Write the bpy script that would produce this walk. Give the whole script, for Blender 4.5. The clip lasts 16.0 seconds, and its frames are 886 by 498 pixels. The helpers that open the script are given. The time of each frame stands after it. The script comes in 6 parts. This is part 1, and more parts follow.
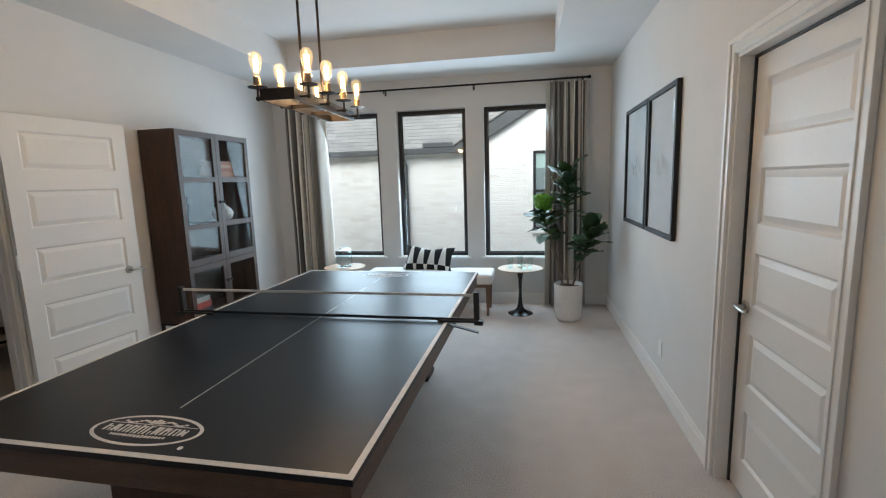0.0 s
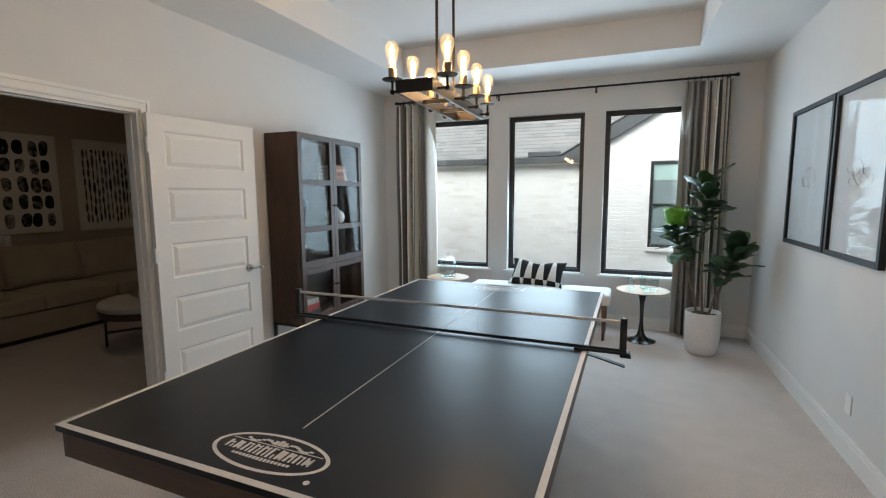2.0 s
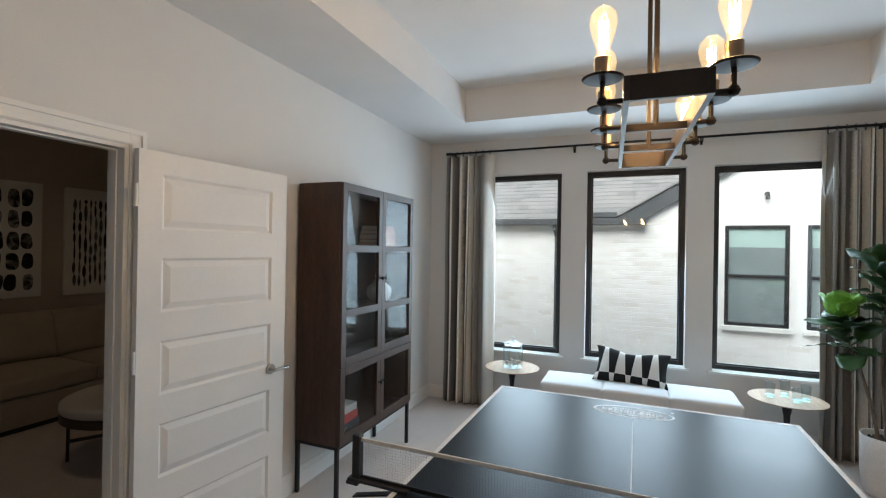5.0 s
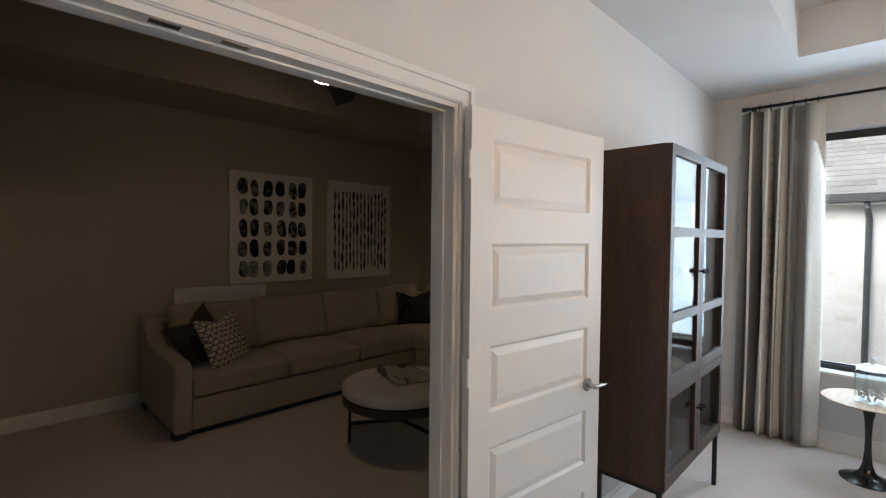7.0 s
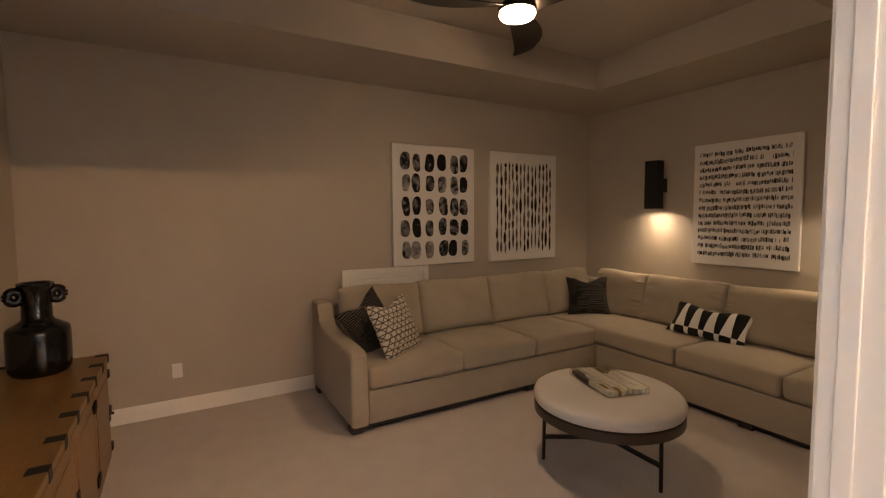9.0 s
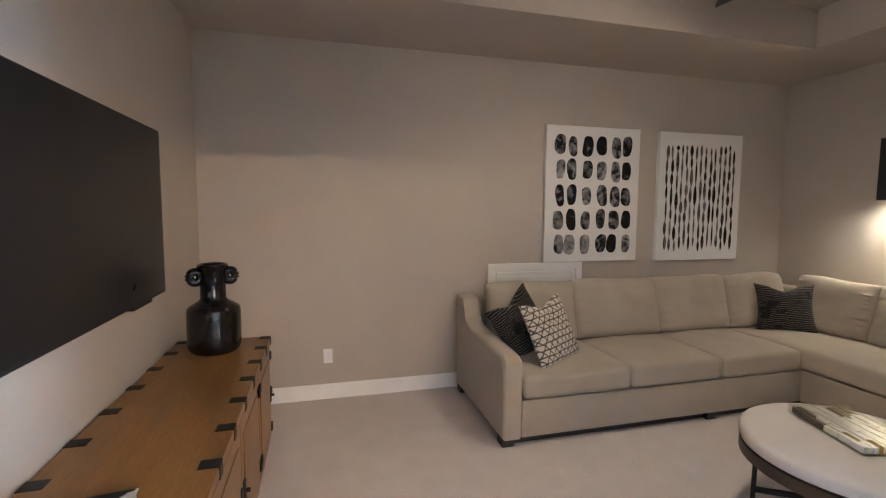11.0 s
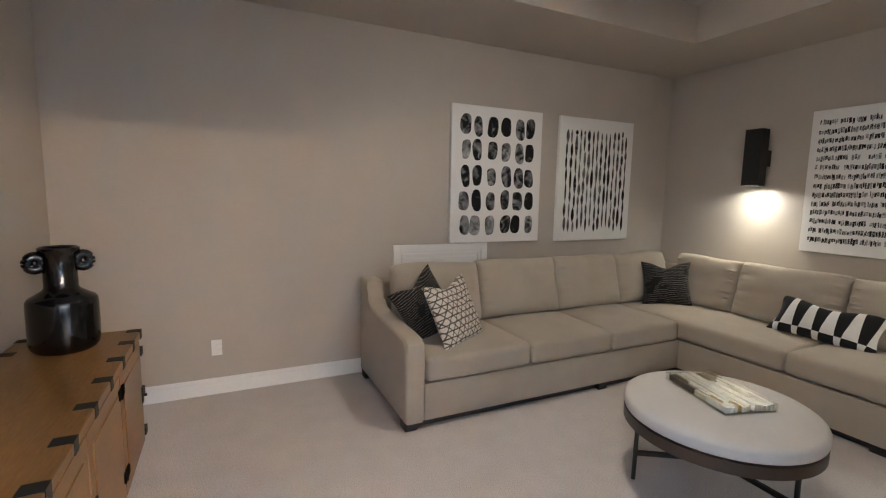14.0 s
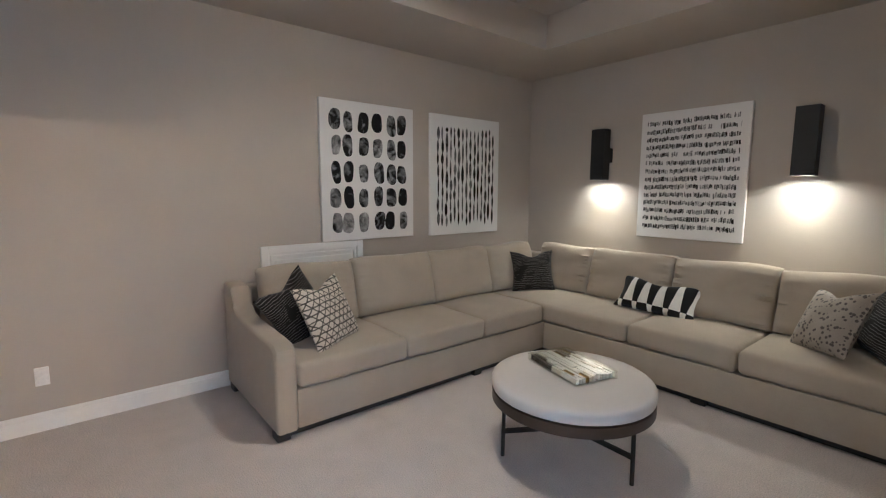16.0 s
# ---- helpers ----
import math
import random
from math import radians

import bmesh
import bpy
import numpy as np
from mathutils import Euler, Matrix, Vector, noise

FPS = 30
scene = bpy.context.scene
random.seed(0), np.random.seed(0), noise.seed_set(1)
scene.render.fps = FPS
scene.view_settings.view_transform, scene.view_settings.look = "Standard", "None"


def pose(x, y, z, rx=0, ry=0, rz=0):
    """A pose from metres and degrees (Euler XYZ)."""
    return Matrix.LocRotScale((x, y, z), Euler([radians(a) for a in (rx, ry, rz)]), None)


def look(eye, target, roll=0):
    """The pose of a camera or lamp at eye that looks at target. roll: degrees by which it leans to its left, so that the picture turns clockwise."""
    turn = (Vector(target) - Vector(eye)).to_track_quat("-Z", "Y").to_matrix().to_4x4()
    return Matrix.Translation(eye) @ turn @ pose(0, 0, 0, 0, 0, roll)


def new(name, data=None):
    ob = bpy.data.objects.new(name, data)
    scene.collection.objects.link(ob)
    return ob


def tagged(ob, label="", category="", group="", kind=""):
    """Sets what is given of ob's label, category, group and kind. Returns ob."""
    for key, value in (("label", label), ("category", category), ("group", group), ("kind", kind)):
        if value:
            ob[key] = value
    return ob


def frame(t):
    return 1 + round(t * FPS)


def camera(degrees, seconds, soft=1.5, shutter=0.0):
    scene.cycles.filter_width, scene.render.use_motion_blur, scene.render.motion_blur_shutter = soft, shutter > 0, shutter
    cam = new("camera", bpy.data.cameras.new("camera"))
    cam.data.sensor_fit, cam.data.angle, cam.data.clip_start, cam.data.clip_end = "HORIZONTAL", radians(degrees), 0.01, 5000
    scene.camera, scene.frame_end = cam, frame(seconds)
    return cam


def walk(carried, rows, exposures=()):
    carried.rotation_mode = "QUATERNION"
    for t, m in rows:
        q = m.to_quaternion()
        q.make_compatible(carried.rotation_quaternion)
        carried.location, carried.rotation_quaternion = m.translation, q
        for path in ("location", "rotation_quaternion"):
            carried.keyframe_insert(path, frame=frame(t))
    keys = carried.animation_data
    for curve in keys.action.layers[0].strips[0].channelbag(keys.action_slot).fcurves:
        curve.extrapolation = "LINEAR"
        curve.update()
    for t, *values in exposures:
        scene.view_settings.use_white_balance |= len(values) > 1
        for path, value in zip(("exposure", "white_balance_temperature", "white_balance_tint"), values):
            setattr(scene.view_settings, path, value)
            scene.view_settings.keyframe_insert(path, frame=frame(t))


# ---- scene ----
cam = camera(88.2, 16.0, soft=1.2)
PATH = [
    (0, (0.112, 0.178, 1.536), (-0.255, 2.122, 1.241), -1.7),
    (0.5, (0.074, 0.177, 1.53), (-0.405, 2.096, 1.233), -1.8),
    (1, (0.034, 0.223, 1.52), (-0.575, 2.105, 1.226), -1.7),
    (1.5, (-0.052, 0.285, 1.503), (-0.757, 2.137, 1.228), -1.2),
    (2, (-0.183, 0.392, 1.5), (-0.915, 2.238, 1.262), -0.3),
    (2.5, (-0.315, 0.527, 1.53), (-1.024, 2.389, 1.354), 0.4),
    (3, (-0.45, 0.67, 1.556), (-1.126, 2.549, 1.449), 0.9),
    (5.5, (-1.302, 1.235, 1.614), (-2.132, 3.054, 1.634), 0.5),
    (6, (-1.533, 1.278, 1.589), (-2.557, 2.996, 1.59), 0.5),
    (6.5, (-1.781, 1.316, 1.587), (-3.002, 2.899, 1.567), 0.7),
    (7, (-2.024, 1.296, 1.578), (-3.424, 2.722, 1.522), 0.6),
    (7.5, (-2.25, 1.268, 1.578), (-3.741, 2.596, 1.479), 0.3),
    (8, (-2.466, 1.249, 1.585), (-4.036, 2.48, 1.449), 0.2),
    (8.5, (-2.65, 1.278, 1.549), (-4.291, 2.411, 1.406), -0.1),
    (9, (-2.827, 1.316, 1.534), (-4.553, 2.316, 1.394), -0.4),
    (9.5, (-2.976, 1.321, 1.53), (-4.776, 2.179, 1.38), -0.5),
    (10, (-3.109, 1.275, 1.513), (-4.977, 1.976, 1.372), -0.4),
    (12.5, (-3.318, 1.216, 1.498), (-5.259, 1.655, 1.298), 0.6),
    (13, (-3.331, 1.27, 1.498), (-5.23, 1.859, 1.28), 0.8),
    (13.5, (-3.33, 1.329, 1.482), (-5.178, 2.056, 1.254), 0.9),
    (14, (-3.334, 1.354, 1.479), (-5.125, 2.21, 1.24), 1.1),
    (14.5, (-3.322, 1.387, 1.471), (-5.053, 2.36, 1.233), 1.0),
    (15, (-3.311, 1.415, 1.477), (-4.976, 2.496, 1.235), 0.8),
    (15.5, (-3.298, 1.434, 1.479), (-4.894, 2.615, 1.235), 0.5),
    (16, (-3.28, 1.459, 1.478), (-4.812, 2.72, 1.23), 0.2),
]
EXPOSURES = [
    (0.0, 0.2, 6600, 9), (3.0, 0.28, 6700, 9), (5.5, 0.18, 6700, 10), (6.5, 0.22, 6750, 12), (7.0, 0.52, 6800, 14), (7.5, 1.05, 7100, 17), (8.0, 1.55, 7800, 21), (8.5, 2.15, 8000, 23), (9.0, 2.75, 8000, 23),
    (10.0, 3.66, 6500, 17), (12.5, 3.66, 5300, 10), (14.0, 3.72, 5200, 8), (16.0, 3.72, 5000, 8)]
walk(cam, [(t, look(eye, target, roll)) for t, eye, target, roll in PATH], EXPOSURES)

# ---- light ----
world = bpy.data.worlds.new("world")
scene.world = world
world.use_nodes = True
wn = world.node_tree
sky = wn.nodes.new("ShaderNodeTexSky")
sky.sky_type, sky.sun_disc = "NISHITA", False
sky.sun_elevation, sky.sun_rotation = radians(40), radians(202)
sky.air_density, sky.dust_density, sky.ozone_density = 1.0, 3.0, 0.6
wn.links.new(sky.outputs[0], wn.nodes["Background"].inputs[0])
wn.nodes["Background"].inputs[1].default_value = 0.15
sun_data = bpy.data.lights.new("sun", "SUN")
sun_data.energy, sun_data.angle, sun_data.color = 5.0, radians(64), (0.88, 0.95, 1.0)
sun = new("sun", sun_data)
sun.matrix_world = look((-3.5, 0.5, 7.8), (0, 9, 0))

# daylight entering at the three windows
for wx in (-2.16, -1.06, 0.02):
    wd = bpy.data.lights.new("window_daylight", "AREA")
    wd.shape, wd.size, wd.size_y = "RECTANGLE", 0.76, 1.70
    wd.energy, wd.color = 24.0, (0.60, 0.81, 1.0)
    wl = new("window_daylight", wd)
    wl.matrix_world = look((wx, 5.875, 1.49), (wx, 0.0, 0.1))


# ---- materials ----
def tint(c, k):
    return (min(c[0] * k, 1), min(c[1] * k, 1), min(c[2] * k, 1), 1)


def node(nt, kind, **values):
    n = nt.nodes.new(kind)
    for key, v in values.items():
        n.inputs[key].default_value = v
    return n


def mat(name, color, rough=0.6, metal=0.0, var=0.08, scale=3.0, grain=60.0, gvar=0.06, bump=0.15, dist=0.002, spec=0.5, stretch=(1, 1, 1), sheen=0.0):
    """Painted, woven or metal surface: two scales of tone, fine relief, uneven gloss."""
    m = bpy.data.materials.new(name)
    m.use_nodes = True
    nt = m.node_tree
    b = nt.nodes["Principled BSDF"]
    tc = nt.nodes.new("ShaderNodeTexCoord")
    mp = nt.nodes.new("ShaderNodeMapping")
    mp.inputs["Scale"].default_value = stretch
    nt.links.new(tc.outputs["Object"], mp.inputs["Vector"])
    big = node(nt, "ShaderNodeTexNoise", Scale=scale, Detail=4.0)
    fine = node(nt, "ShaderNodeTexNoise", Scale=grain, Detail=3.0)
    for n in (big, fine):
        nt.links.new(mp.outputs[0], n.inputs["Vector"])
    ramp = nt.nodes.new("ShaderNodeValToRGB")
    ramp.color_ramp.elements[0].position, ramp.color_ramp.elements[1].position = 0.3, 0.7
    ramp.color_ramp.elements[0].color = tint(color, 1 - var)
    ramp.color_ramp.elements[1].color = tint(color, 1 + var)
    nt.links.new(big.outputs[0], ramp.inputs[0])
    mr = node(nt, "ShaderNodeMapRange", **{"From Min": 0.3, "From Max": 0.7, "To Min": 1 - gvar, "To Max": 1 + gvar})
    nt.links.new(fine.outputs[0], mr.inputs[0])
    mul = nt.nodes.new("ShaderNodeVectorMath")
    mul.operation = "SCALE"
    nt.links.new(ramp.outputs[0], mul.inputs[0])
    nt.links.new(mr.outputs[0], mul.inputs["Scale"])
    nt.links.new(mul.outputs[0], b.inputs["Base Color"])
    rr = node(nt, "ShaderNodeMapRange", **{"To Min": max(rough - 0.06, 0.02), "To Max": min(rough + 0.06, 1)})
    nt.links.new(big.outputs[0], rr.inputs[0])
    nt.links.new(rr.outputs[0], b.inputs["Roughness"])
    b.inputs["Metallic"].default_value = metal
    b.inputs["Specular IOR Level"].default_value = spec
    if sheen:
        b.inputs["Sheen Weight"].default_value = sheen
    if bump:
        bp = node(nt, "ShaderNodeBump", Strength=bump, Distance=dist)
        nt.links.new(fine.outputs[0], bp.inputs["Height"])
        nt.links.new(bp.outputs[0], b.inputs["Normal"])
    return m


def glass(name, color=(0.96, 0.98, 0.98), rough=0.0, ior=1.45, thin=True, graze=1.0):
    """Clear glass; thin panes let most light straight through and mirror the rest."""
    m = bpy.data.materials.new(name)
    m.use_nodes = True
    nt = m.node_tree
    out = nt.nodes["Material Output"]
    if not thin:
        b = nt.nodes["Principled BSDF"]
        b.inputs["Base Color"].default_value = (*color, 1)
        b.inputs["Transmission Weight"].default_value = 1.0
        b.inputs["Roughness"].default_value = rough
        b.inputs["IOR"].default_value = ior
        return m
    nt.nodes.remove(nt.nodes["Principled BSDF"])
    tr = node(nt, "ShaderNodeBsdfTransparent", Color=(*color, 1))
    gl = node(nt, "ShaderNodeBsdfGlossy", Roughness=rough)
    lw = node(nt, "ShaderNodeLayerWeight", Blend=0.5)
    pw = nt.nodes.new("ShaderNodeMath")
    pw.operation, pw.inputs[1].default_value = "POWER", 5.0
    nt.links.new(lw.outputs["Facing"], pw.inputs[0])
    f0 = ((ior - 1) / (ior + 1)) ** 2
    fr = nt.nodes.new("ShaderNodeMath")
    fr.operation, fr.inputs[1].default_value, fr.inputs[2].default_value = "MULTIPLY_ADD", (1 - f0) * graze, f0
    nt.links.new(pw.outputs[0], fr.inputs[0])
    mx = nt.nodes.new("ShaderNodeMixShader")
    nt.links.new(fr.outputs[0], mx.inputs[0])
    nt.links.new(tr.outputs[0], mx.inputs[1])
    nt.links.new(gl.outputs[0], mx.inputs[2])
    nt.links.new(mx.outputs[0], out.inputs[0])
    return m


def glow(name, color, strength):
    m = bpy.data.materials.new(name)
    m.use_nodes = True
    b = m.node_tree.nodes["Principled BSDF"]
    b.inputs["Base Color"].default_value = (*color, 1)
    b.inputs["Emission Color"].default_value = (*color, 1)
    b.inputs["Emission Strength"].default_value = strength
    return m


M_WHITE = mat("white wall paint", (0.70, 0.688, 0.674), 0.75, var=0.02, grain=160, gvar=0.015, bump=0.12, dist=0.001, spec=0.3)
M_CEIL = mat("ceiling paint", (0.74, 0.73, 0.72), 0.85, var=0.02, grain=120, gvar=0.015, bump=0.12, dist=0.001, spec=0.2)
M_TAUPE = mat("taupe wall paint", (0.46, 0.41, 0.352), 0.72, var=0.025, grain=160, gvar=0.015, bump=0.12, dist=0.001, spec=0.3)
M_TRIM = mat("white trim gloss", (0.80, 0.79, 0.77), 0.35, var=0.015, grain=40, gvar=0.01, bump=0.03, dist=0.001)
M_DOOR = mat("white door paint", (0.80, 0.785, 0.765), 0.42, var=0.015, grain=50, gvar=0.012, bump=0.05, dist=0.001)
M_CARPET = mat("grey beige carpet", (0.61, 0.55, 0.515), 0.95, var=0.05, scale=6.0, grain=150, gvar=0.24, bump=0.8, dist=0.007, spec=0.1, sheen=0.15)
M_TOP = mat("black table board", (0.008, 0.0105, 0.016), 0.36, var=0.12, scale=2.0, grain=300, gvar=0.05, bump=0.05, dist=0.0005, spec=0.24)
M_LINE = mat("white line paint", (0.72, 0.70, 0.68), 0.5, var=0.03, grain=80)
M_TWOOD = mat("dark walnut wood", (0.085, 0.048, 0.032), 0.45, var=0.3, scale=4.0, grain=30, gvar=0.25, bump=0.12, stretch=(1, 8, 8))
M_CWOOD = mat("espresso wood", (0.058, 0.031, 0.021), 0.5, var=0.22, scale=3.0, grain=24, gvar=0.22, bump=0.1, stretch=(8, 8, 1))
M_BLACK = mat("black metal", (0.006, 0.006, 0.007), 0.6, 0.0, var=0.15, grain=120, bump=0.03)
M_BLKPLASTIC = mat("black plastic", (0.02, 0.02, 0.022), 0.5, var=0.1)
M_BRONZE = mat("oil rubbed bronze", (0.035, 0.027, 0.022), 0.48, 0.6, var=0.25, scale=12, grain=150, bump=0.04)
M_SOCKET = mat("brushed brass socket", (0.30, 0.22, 0.15), 0.35, 0.9, var=0.15)
M_NICKEL = mat("brushed nickel", (0.50, 0.47, 0.44), 0.28, 1.0, var=0.08, grain=200, bump=0.02)
M_FRAME = mat("black window frame", (0.014, 0.014, 0.016), 0.4, var=0.1, bump=0.02)
M_GLASS = glass("window glass", (0.95, 0.97, 0.965))
M_CABGLASS = glass("cabinet glass", (0.90, 0.92, 0.92), ior=1.36, graze=0.4)
M_SOFA = mat("oatmeal sofa linen", (0.40, 0.345, 0.275), 0.9, var=0.05, scale=5, grain=420, gvar=0.16, bump=0.35, dist=0.0015, spec=0.15, sheen=0.2)
M_OTTO = mat("cream ottoman linen", (0.60, 0.57, 0.545), 0.85, var=0.04, grain=450, gvar=0.1, bump=0.25, dist=0.001, spec=0.2)
M_BENCH = mat("white boucle", (0.72, 0.72, 0.72), 0.9, var=0.04, grain=300, gvar=0.1, bump=0.5, dist=0.003, spec=0.15)
M_OAK = mat("oak veneer", (0.46, 0.30, 0.18), 0.5, var=0.16, scale=3.0, grain=14, gvar=0.14, bump=0.05, stretch=(10, 1, 1))
M_BWOOD = mat("brown bench wood", (0.17, 0.09, 0.055), 0.45, var=0.2, scale=5, grain=25, gvar=0.2, stretch=(8, 8, 1))
M_PINE = mat("honey waxed wood", (0.225, 0.113, 0.033), 0.33, var=0.24, scale=2.2, grain=18, gvar=0.14, bump=0.0, stretch=(1, 5, 5))
M_POT = mat("white glazed pot", (0.70, 0.69, 0.69), 0.45, var=0.03, grain=60)
M_VASE = mat("black ceramic glaze", (0.004, 0.004, 0.005), 0.12, var=0.2, grain=14, gvar=0.1, bump=0.12, dist=0.004)
M_SCREEN = mat("dark tv screen", (0.006, 0.0065, 0.008), 0.30, var=0.04, grain=30, gvar=0.02, bump=0.0, spec=0.3)
M_CANVAS = mat("white canvas", (0.74, 0.72, 0.70), 0.85, var=0.02, grain=500, gvar=0.04, bump=0.2, dist=0.0006)
M_PAPER = mat("white drawing paper", (0.66, 0.68, 0.70), 0.8, var=0.02, grain=200, gvar=0.02)
M_ROD = mat("black curtain rod", (0.015, 0.014, 0.014), 0.35, 0.5, var=0.1)
M_PLATE = mat("white switch plate", (0.82, 0.81, 0.79), 0.35, var=0.01, bump=0.0)
M_SOIL = mat("potting soil moss", (0.06, 0.045, 0.03), 0.95, var=0.4, scale=20, grain=80, gvar=0.4, bump=1.0, dist=0.01)
M_STEM = mat("fig bark", (0.16, 0.12, 0.085), 0.85, var=0.3, scale=12, grain=60, gvar=0.2, bump=0.4)
M_MORTAR = mat("pale mortar", (0.80, 0.80, 0.78), 0.9, var=0.06, grain=90, gvar=0.08, bump=0.4, dist=0.004)
M_SHINGLE_BASE = mat("roof felt", (0.10, 0.10, 0.10), 0.95)
M_GUTTER = mat("dark grey gutter", (0.075, 0.08, 0.085), 0.45, 0.2, var=0.08)
M_SOIL2 = mat("pale gravel ground", (0.30, 0.28, 0.24), 0.95, var=0.2, scale=2, grain=40, gvar=0.3, bump=0.8, dist=0.02)


def random_tone(name, colors, rough, grain, gvar, bump, dist):
    """Alike pieces whose tone changes from piece to piece."""
    m = mat(name, colors[0], rough, var=0.05, grain=grain, gvar=gvar, bump=bump, dist=dist, spec=0.25)
    nt = m.node_tree
    info = nt.nodes.new("ShaderNodeObjectInfo")
    geo = nt.nodes.new("ShaderNodeNewGeometry")
    addn = nt.nodes.new("ShaderNodeMath")
    addn.operation = "ADD"
    frac = nt.nodes.new("ShaderNodeMath")
    frac.operation = "FRACT"
    nt.links.new(info.outputs["Random"], addn.inputs[0])
    nt.links.new(geo.outputs["Random Per Island"], addn.inputs[1])
    nt.links.new(addn.outputs[0], frac.inputs[0])
    r = nt.nodes.new("ShaderNodeValToRGB")
    r.color_ramp.elements[0].color = (*colors[0], 1)
    r.color_ramp.elements[1].color = (*colors[-1], 1)
    for i, c in enumerate(colors[1:-1]):
        e = r.color_ramp.elements.new((i + 1) / (len(colors) - 1))
        e.color = (*c, 1)
    nt.links.new(frac.outputs[0], r.inputs[0])
    mul = [n for n in nt.nodes if n.type == "VECT_MATH"][0]
    nt.links.new(r.outputs[0], mul.inputs[0])
    return m


M_BRICK = random_tone("whitewashed brick", [(0.82, 0.82, 0.81), (0.85, 0.85, 0.84), (0.80, 0.79, 0.77), (0.84, 0.84, 0.83), (0.74, 0.72, 0.69), (0.83, 0.83, 0.82), (0.86, 0.86, 0.85)], 0.9, 60, 0.12, 0.5, 0.004)
M_SHINGLE = random_tone("grey asphalt shingle", [(0.27, 0.265, 0.26), (0.31, 0.30, 0.29), (0.22, 0.218, 0.215), (0.29, 0.285, 0.275)], 0.95, 220, 0.25, 0.6, 0.004)


def leaf_material():
    m = mat("fig leaf", (0.028, 0.075, 0.022), 0.38, var=0.25, scale=9, grain=50, gvar=0.15, bump=0.15, dist=0.002)
    nt = m.node_tree
    b = nt.nodes["Principled BSDF"]
    info = nt.nodes.new("ShaderNodeObjectInfo")
    r = nt.nodes.new("ShaderNodeValToRGB")
    r.color_ramp.elements[0].color = (0.013, 0.042, 0.014, 1)
    r.color_ramp.elements[1].color = (0.035, 0.085, 0.024, 1)
    nt.links.new(info.outputs["Random"], r.inputs[0])
    mul = [n for n in nt.nodes if n.type == "VECT_MATH"][0]
    nt.links.new(r.outputs[0], mul.inputs[0])
    b.inputs["Transmission Weight"].default_value = 0.0
    return m


M_LEAF = leaf_material()
M_YOUNG = mat("young fig leaf", (0.16, 0.40, 0.05), 0.4, var=0.25, scale=14, grain=60, gvar=0.15)


def stripe_cloth():
    """Woven drapery with vertical bands of cream, taupe and charcoal along its own width."""
    m = mat("striped drapery", (0.5, 0.47, 0.43), 0.9, var=0.1, grain=160, gvar=0.16, bump=0.3, dist=0.002, spec=0.1, stretch=(1, 1, 0.6))
    nt = m.node_tree
    uv = nt.nodes.new("ShaderNodeUVMap")
    uv.uv_map = "cloth"
    sep = nt.nodes.new("ShaderNodeSeparateXYZ")
    nt.links.new(uv.outputs[0], sep.inputs[0])
    wob = node(nt, "ShaderNodeTexNoise", Scale=30.0)
    nt.links.new(uv.outputs[0], wob.inputs["Vector"])
    ma = nt.nodes.new("ShaderNodeMath")
    ma.operation = "MULTIPLY_ADD"
    ma.inputs[1].default_value = 0.012
    nt.links.new(wob.outputs[0], ma.inputs[0])
    nt.links.new(sep.outputs[0], ma.inputs[2])
    fr = nt.nodes.new("ShaderNodeMath")
    fr.operation = "FRACT"
    nt.links.new(ma.outputs[0], fr.inputs[0])
    r = nt.nodes.new("ShaderNodeValToRGB")
    r.color_ramp.interpolation = "LINEAR"
    grey, pale = (0.26, 0.255, 0.245, 1), (0.72, 0.69, 0.63, 1)
    cream, taupe, dark, mid = (0.84, 0.80, 0.72, 1), (0.30, 0.27, 0.245, 1), (0.045, 0.04, 0.038, 1), (0.14, 0.125, 0.115, 1)
    stops = [(0.0, pale), (0.03, taupe), (0.08, dark), (0.10, mid), (0.115, cream), (0.175, pale), (0.19, taupe), (0.23, mid), (0.27, dark), (0.30, taupe), (0.315, cream), (0.385, pale), (0.40, mid), (0.43, dark), (0.47, taupe), (0.50, grey), (0.515, cream), (0.57, pale), (0.59, mid), (0.63, taupe), (0.70, grey), (0.78, taupe), (0.88, grey), (0.95, pale), (1.0, pale)]
    r.color_ramp.elements[0].position, r.color_ramp.elements[0].color = stops[0]
    r.color_ramp.elements[1].position, r.color_ramp.elements[1].color = stops[-1]
    for p, c in stops[1:-1]:
        e = r.color_ramp.elements.new(p)
        e.color = c
    nt.links.new(fr.outputs[0], r.inputs[0])
    mul = [n for n in nt.nodes if n.type == "VECT_MATH"][0]
    nt.links.new(r.outputs[0], mul.inputs[0])
    return m


M_CURTAIN = stripe_cloth()


# ---- building helpers ----
def thing(name, at=(0, 0, 0), rz=0.0, label="", category="", group="", kind=""):
    ob = new(name)
    ob.matrix_world = pose(*at, 0, 0, rz)
    ob.empty_display_size = 0.1
    return tagged(ob, label, category, group, kind)


def part(name, bm, material, parent=None, label="", smooth=False):
    me = bpy.data.meshes.new(name)
    bmesh.ops.recalc_face_normals(bm, faces=bm.faces)
    if smooth:
        for f in bm.faces:
            f.smooth = True
    bm.to_mesh(me)
    bm.free()
    me.materials.append(material)
    if smooth:
        me.set_sharp_from_angle(angle=radians(40))
    ob = new(name, me)
    if parent is not None:
        ob.parent = parent
    if label:
        ob["label"] = label
    return ob


def structure(name, bm, material, label, category):
    return tagged(part(name, bm, material), label, category, kind="structure")


